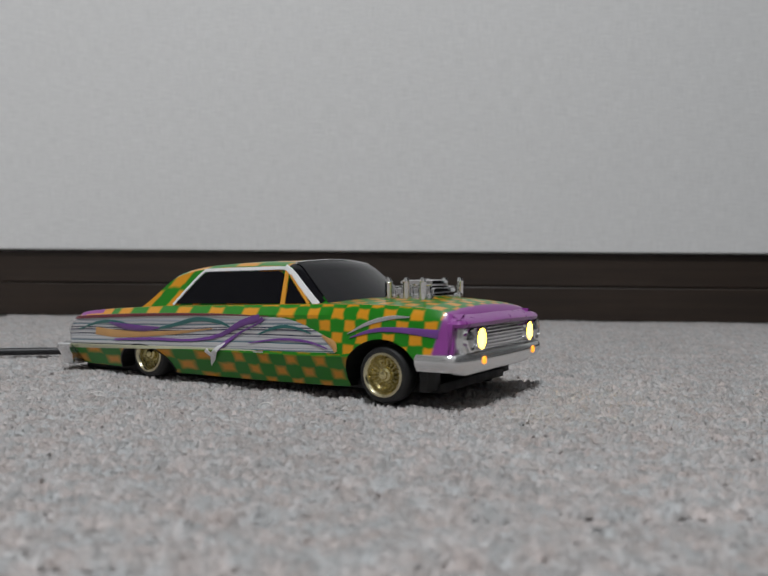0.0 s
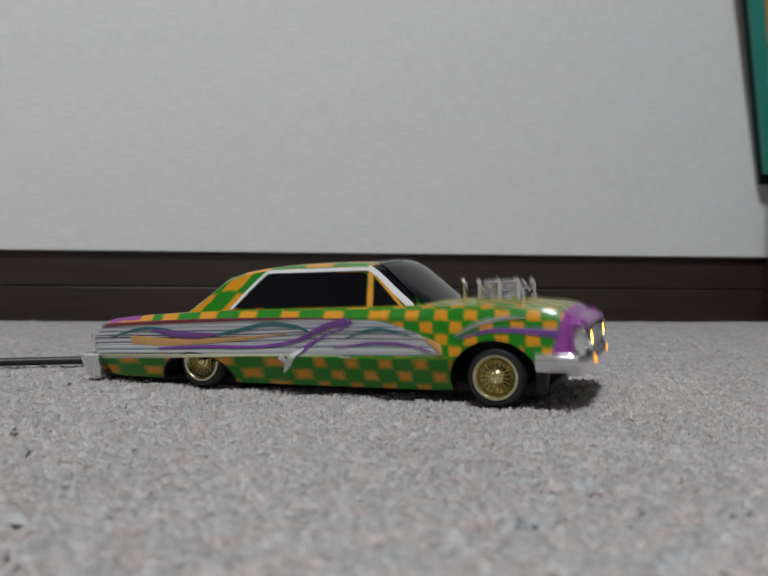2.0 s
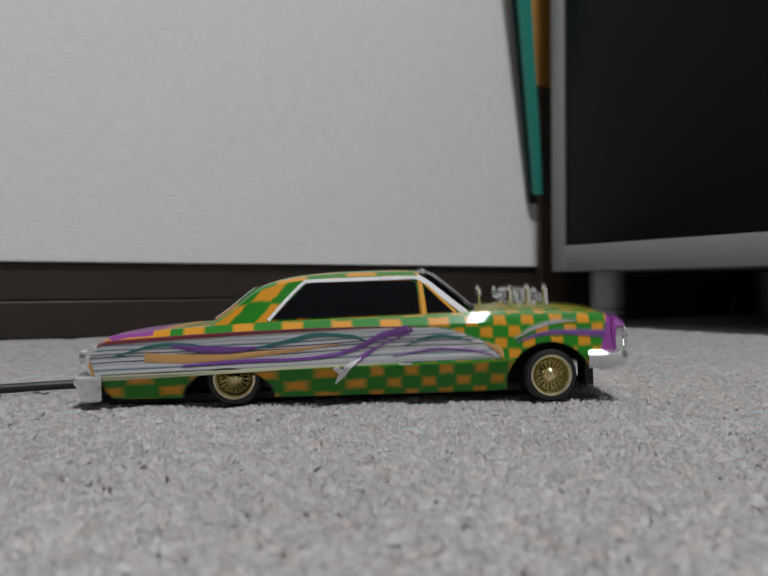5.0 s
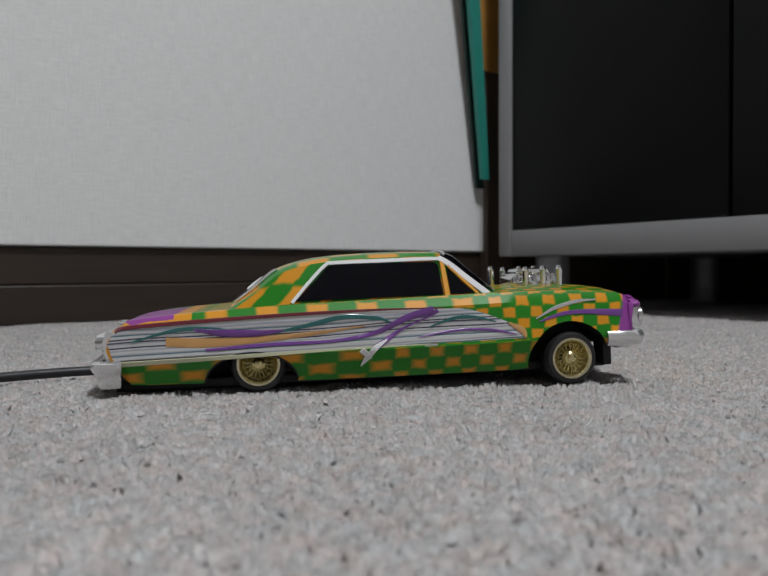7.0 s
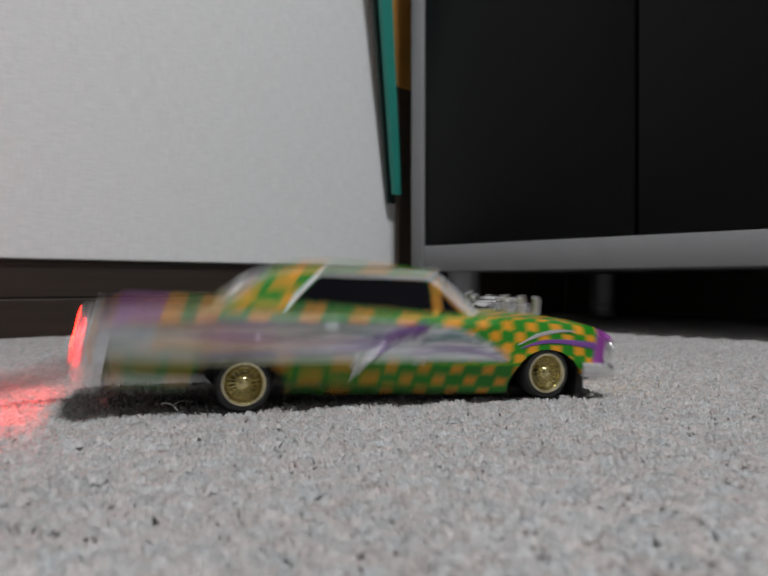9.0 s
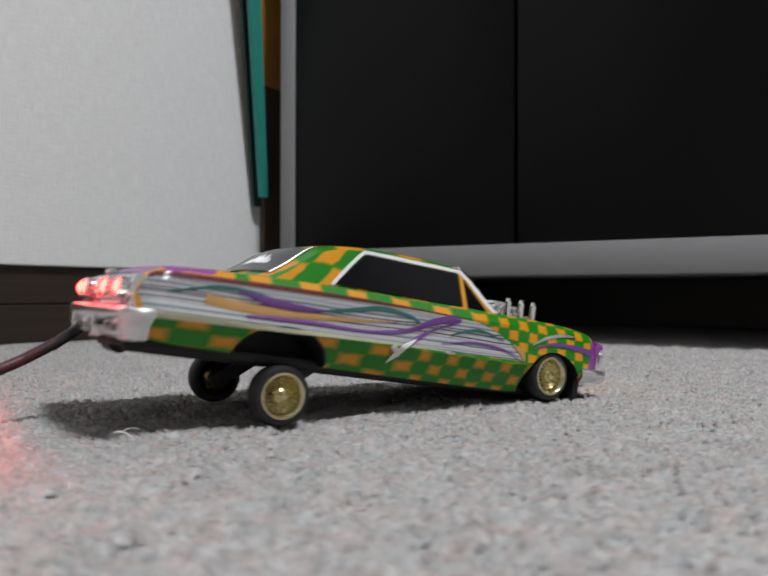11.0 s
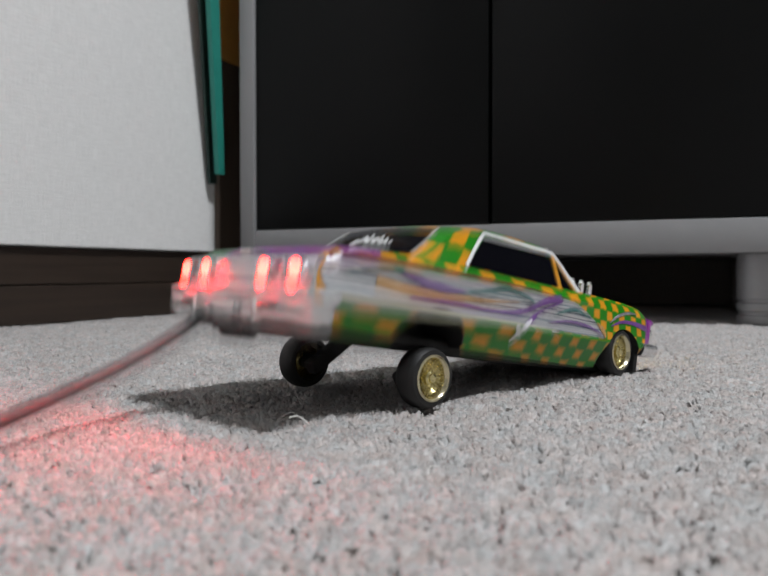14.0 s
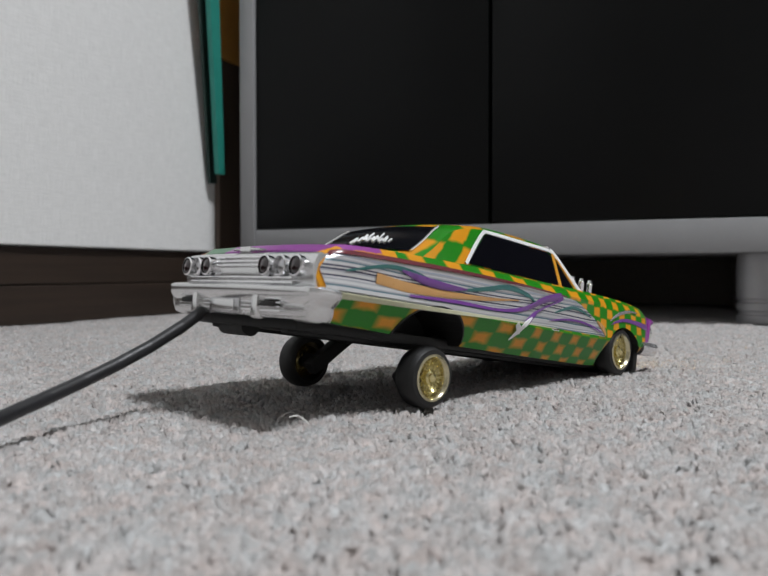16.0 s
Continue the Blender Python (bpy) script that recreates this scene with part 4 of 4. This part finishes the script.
        for v in bm.verts:
            k = (0.0160 - v.co.z) / 0.0100
            v.co.y -= s * 0.0034 * k * max(0.0, (abs(v.co.y) - 0.0300) / 0.0112)
            v.co.x += 0.0022 * k * max(0.0, (-0.1092 - v.co.x) / 0.0100)
        part("bumper_end", bm, M_CHROMEW, BODY, "flared chrome bumper end")
    for k in range(4):
        part("bumper_rib", box(bmesh.new(), (-0.1194, -0.0290, 0.0082 + 0.0012 * k), (-0.1180, 0.0290, 0.0086 + 0.0012 * k), 0.00015), M_CHROME, BODY)
    part("plate_recess", box(bmesh.new(), (-0.1199, -0.0085, 0.0070), (-0.1186, 0.0085, 0.0126), 0.0006), M_CLEAR, BODY, "grey plate recess")
    part("plate", box(bmesh.new(), (-0.1203, -0.0060, 0.0076), (-0.1196, 0.0060, 0.0112), 0.0003), M_CHROMEW, BODY)
    part("bumper_slot", box(bmesh.new(), (-0.1199, -0.0270, 0.0096), (-0.1184, -0.0200, 0.0112), 0.0003), M_BLACK, BODY)
    part("bumper_slot", box(bmesh.new(), (-0.1199, 0.0200, 0.0096), (-0.1184, 0.0270, 0.0112), 0.0003), M_BLACK, BODY)
    part("overrider", box(bmesh.new(), (-0.1206, -0.0190, 0.0058), (-0.1169, -0.0160, 0.0130), 0.0008), M_CHROMEW, BODY)
    part("overrider", box(bmesh.new(), (-0.1206, 0.0160, 0.0058), (-0.1169, 0.0190, 0.0130), 0.0008), M_CHROMEW, BODY)
    # underside
    bm = box(bmesh.new(), (-0.1120, -0.0290, 0.0036), (0.0780, 0.0290, 0.0072), 0.0008)
    part("chassis", bm, M_BLACK, BODY, "black underside")
    bm = cyl(bmesh.new(), (-0.1060, 0.0040, 0.0040), (-0.1060, 0.0190, 0.0040), 0.0036, None, 24)
    part("tank", bm, M_BLACK, BODY)
    for s in (-1, 1):
        part("chassis_rail", box(bmesh.new(), (-0.1100, s * 0.020 - 0.002, 0.0024), (0.0760, s * 0.020 + 0.002, 0.0044), 0.0006), M_BLACK, BODY)
        part("front_flap", box(bmesh.new(), (0.0738, s * 0.0315 - 0.005, 0.0050), (0.0772, s * 0.0315 + 0.005, 0.0195), 0.0006), M_BLACK, BODY, "black inner wing edge")


car_parts()
WHEELS = []
for sx in (1, -1):
    for s in (-1, 1):
        w = wheel("wheel", s)
        w.parent = CAR
        w.location = (sx * WHEEL_X, s * (WHEEL_Y if sx > 0 else WHEEL_Y - 0.0012), WHEEL_R)
        WHEELS.append(w)
part("front_axle", cyl(bmesh.new(), (WHEEL_X, -0.031, WHEEL_R), (WHEEL_X, 0.031, WHEEL_R), 0.0022, None, 16), M_BLACK, CAR, "black front axle")
for s in (-1, 1):
    part("rear_stub", cyl(bmesh.new(), (-WHEEL_X, s * 0.022, WHEEL_R), (-WHEEL_X, s * 0.031, WHEEL_R), 0.0030, None, 16), M_BLACK, CAR, "black rear stub axle")
ARMS = []
for s in (-1, 1):
    bm = box(bmesh.new(), (-0.0045, -0.0026, -0.0028), (0.0240, 0.0026, 0.0028), 0.0009)
    ARMS.append((part("swing_arm", bm, M_BLACK, CAR, "black rear swing arm"), s * 0.0245, "rear"))
    bm = box(bmesh.new(), (-0.0300, -0.0022, -0.0022), (0.0045, 0.0022, 0.0022), 0.0009)
    ARMS.append((part("front_arm", bm, M_BLACK, CAR, "black front suspension arm"), s * 0.0225, "front"))

CABLE = tagged(new("control_cable"), "black rubber control cable lying on the carpet behind the model car", "cable")
SEGS = []
SEG_N, SEG_L = 26, 0.0125
for k in range(SEG_N):
    bm = bmesh.new()
    cyl(bm, (-SEG_L / 2, 0, 0), (SEG_L / 2, 0, 0), 0.0020, None, 16)
    bmesh.ops.create_uvsphere(bm, u_segments=16, v_segments=8, radius=0.0020, matrix=pose(SEG_L / 2, 0, 0))
    bmesh.ops.create_uvsphere(bm, u_segments=16, v_segments=8, radius=0.0020, matrix=pose(-SEG_L / 2, 0, 0))
    SEGS.append(part("cable_piece", bm, M_CABLE, CABLE))

fibre(-0.086, -0.004, [(0.002, -0.003, 0.0005), (0.001, -0.001, 0.0028), (-0.002, 0.000, 0.0036), (-0.0025, 0.001, 0.0030)], 0.00026)
fibre(-0.080, 0.006, [(0, 0, 0.0005), (0.003, -0.002, 0.003), (0.007, -0.001, 0.001)], 0.00018)
fibre(-0.052, -0.080, [(0, 0, 0.0005), (0.002, 0.002, 0.003), (0.005, 0.001, 0.001)], 0.00018)
fibre(0.036, -0.098, [(0, 0, 0.0005), (0.001, 0.002, 0.004), (0.002, 0.003, 0.002)], 0.00022)
fibre(-0.120, -0.060, [(0, 0, 0.0005), (0.003, 0.002, 0.002), (0.006, 0.000, 0.001)], 0.00016)

# ---- what moves ----
# the car creeps forward: seconds, x, y, heading
CREEP = [(0, -0.0452, -0.0063, -28.2), (1.2, -0.0415, -0.0092, -27.4), (2.5, -0.0357, -0.0120, -26.5), (4, -0.0364, -0.0134, -25.3), (5.3, -0.0265, -0.0155, -25.8),
         (6.5, -0.0162, -0.0172, -26.0), (7, -0.0132, -0.0170, -26.0), (7.4, -0.0132, -0.0170, -26.0), (8.2, -0.0150, -0.0157, -25.4), (9.2, 0.0070, -0.0168, -25.0),
         (10.3, 0.0295, -0.0175, -24.5), (11.0, 0.0303, -0.0175, -24.1), (12.5, 0.0283, -0.0172, -22.3), (14, 0.0261, -0.0168, -20.8), (16, 0.0261, -0.0168, -20.8)]
# height of the body over the front axle during one double hop of half a second
HOP = [(0.0, 0.0), (0.033, 0.0), (0.05, 0.0020), (0.067, 0.0070), (0.1, 0.0145), (0.133, 0.0178), (0.167, 0.0145), (0.2, 0.0075), (0.233, 0.0006), (0.267, 0.0), (0.3, 0.0030), (0.333, 0.0095), (0.367, 0.0150),
       (0.4, 0.0176), (0.433, 0.0100), (0.467, 0.0018)]
# height of the body over the rear axle while the tail hops
TAIL = [(7.3, -0.0019), (7.4, -0.0019), (7.433, 0.0005), (7.467, 0.0022), (7.5, 0.0055), (7.533, 0.0105), (7.567, 0.0160), (7.6, 0.0168), (7.633, 0.0150), (7.667, 0.0110), (7.7, 0.0065), (7.733, 0.0020),
        (7.767, 0.0025), (7.8, 0.0070), (7.833, 0.0120), (7.867, 0.0160), (7.9, 0.0172), (7.933, 0.0150), (7.967, 0.0095), (8.0, 0.0040), (8.033, 0.0), (8.067, 0.0030), (8.1, 0.0080), (8.133, 0.0130),
        (8.167, 0.0160), (8.2, 0.0170),
        (10.3, 0.0136), (10.35, 0.0170), (10.4, 0.0162), (10.45, 0.0070), (10.5, 0.0018), (10.55, 0.0050), (10.6, 0.0116), (10.65, 0.0160), (10.7, 0.0160), (10.75, 0.0070), (10.8, 0.0016), (10.85, 0.0050),
        (10.9, 0.0104), (10.95, 0.0155), (11.0, 0.0162), (11.05, 0.0085), (11.1, 0.0026), (11.15, 0.0060), (11.2, 0.0108), (11.25, 0.0155), (11.3, 0.0166), (11.35, 0.0090), (11.4, 0.0024), (11.45, 0.0060),
        (11.5, 0.0108), (11.55, 0.0160), (11.6, 0.0174), (11.65, 0.0085), (11.7, 0.0016), (11.75, 0.0060), (11.8, 0.0114), (11.85, 0.0168), (11.9, 0.0178), (11.95, 0.0090), (12.0, 0.0010), (12.033, 0.0),
        (12.1, 0.0096), (12.15, 0.0155), (12.2, 0.0180), (12.25, 0.0085), (12.3, -0.0004), (12.333, 0.0), (12.4, 0.0092), (12.45, 0.0155), (12.5, 0.0178), (12.55, 0.0090), (12.6, -0.0008), (12.633, 0.0),
        (12.7, 0.0078), (12.75, 0.0150), (12.8, 0.0182), (12.85, 0.0080), (12.9, -0.0010), (12.95, -0.0005), (13.0, 0.0060), (13.05, 0.0130), (13.1, 0.0176), (13.15, 0.0095), (13.2, 0.0006), (13.25, -0.0015),
        (13.3, 0.0040), (13.35, 0.0120), (13.4, 0.0170), (13.45, 0.0110), (13.5, 0.0028), (13.55, -0.0020), (13.6, 0.0044), (13.65, 0.0130), (13.7, 0.0178), (13.75, 0.0125), (13.8, 0.0044), (13.85, -0.0022),
        (13.9, -0.0008), (13.95, 0.0090), (14.0, 0.0170), (14.05, 0.0145), (14.1, 0.0070), (14.15, 0.0), (14.2, 0.0004), (14.25, 0.0080), (14.3, 0.0156), (14.35, 0.0160), (14.4, 0.0102), (14.45, 0.0042),
        (14.5, 0.0016), (14.55, 0.0088), (14.6, 0.0146), (14.65, 0.0175), (14.7, 0.0130), (14.75, 0.0045), (14.8, 0.0014), (14.85, 0.0065), (14.9, 0.0134), (14.95, 0.0172), (15.0, 0.0148), (15.05, 0.0060),
        (15.1, -0.0000), (15.15, 0.0025), (15.2, 0.0082), (15.25, 0.0140), (15.3, 0.0166), (15.35, 0.0090), (15.4, 0.0016), (15.45, 0.0025), (15.5, 0.0078), (15.55, 0.0140), (15.6, 0.0160), (15.667, 0.0168), (16.0, 0.0168)]


# the tail pauses at the top, and in the middle of the slow lifts
for peaks, lean in (((11.6, 11.9, 12.2, 12.5, 12.8, 13.1, 13.4, 13.7, 15.3), 0.0), ((10.6, 10.9, 11.2, 11.5, 11.8, 15.2, 15.5), 0.0008), ((10.4, 10.7, 11.0, 11.3), 0.0004), ((10.5, 10.8, 11.1, 11.4, 14.2), -0.0010)):
    for peak in peaks:
        top = [r[1] for r in TAIL if r[0] == peak][0]
        TAIL += [(peak - 0.034, top - lean - 0.0002), (peak + 0.034, top + lean - 0.0002)]
TAIL.sort()


def lin(table, t, k):
    return float(np.interp(t, [r[0] for r in table], [r[k] for r in table]))


def front_height(t):
    if t < 4.0:
        return lin(HOP + [(0.5, 0.0)], t % 0.5, 1)
    if t < 6.3:
        u = (t - 4.0) * (4.5 / 2.3) * 0.5
        return lin(HOP + [(0.5, 0.0)], (u * 1.0222) % 0.5, 1) if t < 6.25 else 0.0
    return lin([(6.3, 0.0), (6.333, 0.0040), (6.367, 0.0105), (6.4, 0.0150), (6.433, 0.0165), (6.467, 0.0105), (6.5, 0.0050), (6.533, 0.0012), (6.567, 0.0010), (6.6, 0.0040), (6.633, 0.0050), (6.667, 0.0035),
                (6.7, 0.0024), (6.8, 0.0019), (7.367, 0.0019), (7.4, 0.0005), (7.433, -0.0020), (7.467, -0.0030), (8.2, -0.0034), (10.3, -0.0028), (15.5, -0.0026), (15.6, -0.0021), (16.0, -0.0021)], t, 1)


def rear_height(t):
    if t <= 7.3:
        return lin([(0, -0.0025), (2.5, -0.0032), (4, -0.0028), (6.3, -0.0026), (6.7, -0.0019), (7.3, -0.0019)], t, 1)
    if 8.2 < t < 10.3:
        return 0.0085 + 0.0085 * math.cos(2 * math.pi * (t - 8.2) / 0.3)
    return lin(TAIL, t, 1)


def body_pose(t):
    zf, zr = front_height(t), rear_height(t)
    return pose(0, 0, (zf + zr) / 2, 0, -math.degrees(math.asin((zf - zr) / 0.12)), 0)


def car_pose(t):
    x, y, a = spline(CREEP, t)
    return pose(x, y, 0, 0, 0, a)


def motions():
    times = sorted({round(k / 30, 4) for k in range(0, 481)})
    slow = [round(k * 0.2, 3) for k in range(81)]
    walk(CAR, [(t, car_pose(t)) for t in slow])
    walk(BODY, [(t, body_pose(t)) for t in times])
    for ob, y, which in ARMS:
        rows = []
        for t in times:
            hub = Vector((-WHEEL_X if which == "rear" else WHEEL_X, y, WHEEL_R))
            piv = body_pose(t) @ (Vector((-0.0415, y, 0.0085)) if which == "rear" else Vector((0.0330, y, 0.0075)))
            d = piv - hub
            ang = math.degrees(math.atan2(d.z, d.x)) if which == "rear" else math.degrees(math.atan2(-d.z, -d.x))
            rows.append((t, Matrix.Translation(hub) @ pose(0, 0, 0, 0, -ang, 0)))
        walk(ob, rows)
    # the lamps turn their lit face outwards while the tail hops
    for ob, p in BULBS:
        turn = [(0, 180), (7.3, 180), (7.3334, 120), (7.3667, 60), (7.4, 0), (15.5, 0), (15.5334, 60), (15.5667, 120), (15.6, 180), (16, 180)]
        walk(ob, [(t, Matrix.Translation(p) @ pose(0, 0, 0, 0, 0, a)) for t, a in turn])
    # the cable hangs from the tail and runs off over the carpet
    rows = [[] for _ in SEGS]
    for t in times:
        m = car_pose(t) @ body_pose(t)
        a = m @ Vector((-0.1180, 0.0150, 0.0070))
        back = (m.to_3x3() @ Vector((-1, 0.12, -0.1))).normalized()
        far = lin([(0, 0.0), (8.2, 0.0), (10.5, 1.0), (16, 1.0)], t, 1)
        end = Vector((-0.45, -0.01, 0.0025)).lerp(Vector((-0.27, -0.03, 0.0025)), far)
        b = a + back * 0.036
        c = Vector((-0.25, 0.034, 0.003)).lerp(Vector((-0.165, 0.070, 0.003)), far)
        b.z = max(b.z * 0.2, 0.003)
        # a low tail lets the cable sink onto the carpet
        sunk = far * max(0.0, min(1.0, 1.0 - rear_height(t) / 0.0165))
        b = b.lerp(Vector((-0.106, 0.024, 0.003)), sunk)
        c = c.lerp(Vector((-0.140, 0.003, 0.003)), sunk)
        end = end.lerp(Vector((-0.360, 0.016, 0.0025)), sunk)
        pts = []
        for k in range(241):
            u = k / 240
            q = a * (1 - u) ** 3 + b * 3 * u * (1 - u) ** 2 + c * 3 * u * u * (1 - u) + end * u ** 3
            q.z = max(q.z, 0.0022)
            pts.append(q)
        cum = [0.0]
        for p, q in zip(pts, pts[1:]):
            cum.append(cum[-1] + (q - p).length)
        at = lambda s: Vector([np.interp(s, cum, [p[i] for p in pts]) for i in range(3)])
        arr = np.array(pts)
        for k in range(SEG_N):
            s0, s1 = k * SEG_L - 0.004, (k + 1) * SEG_L - 0.004
            p = Vector([float(np.interp(s0, cum, arr[:, i])) for i in range(3)])
            q = Vector([float(np.interp(s1, cum, arr[:, i])) for i in range(3)])
            d = (q - p)
            if d.length < 1e-6:
                d = Vector((-1, 0, 0))
            rows[k].append((t, Matrix.Translation((p + q) / 2) @ pose(0, 0, 0, 0, -math.degrees(math.asin(max(-1, min(1, d.normalized().z)))), math.degrees(math.atan2(d.y, d.x)))))
    for ob, r in zip(SEGS, rows):
        walk(ob, r)


motions()
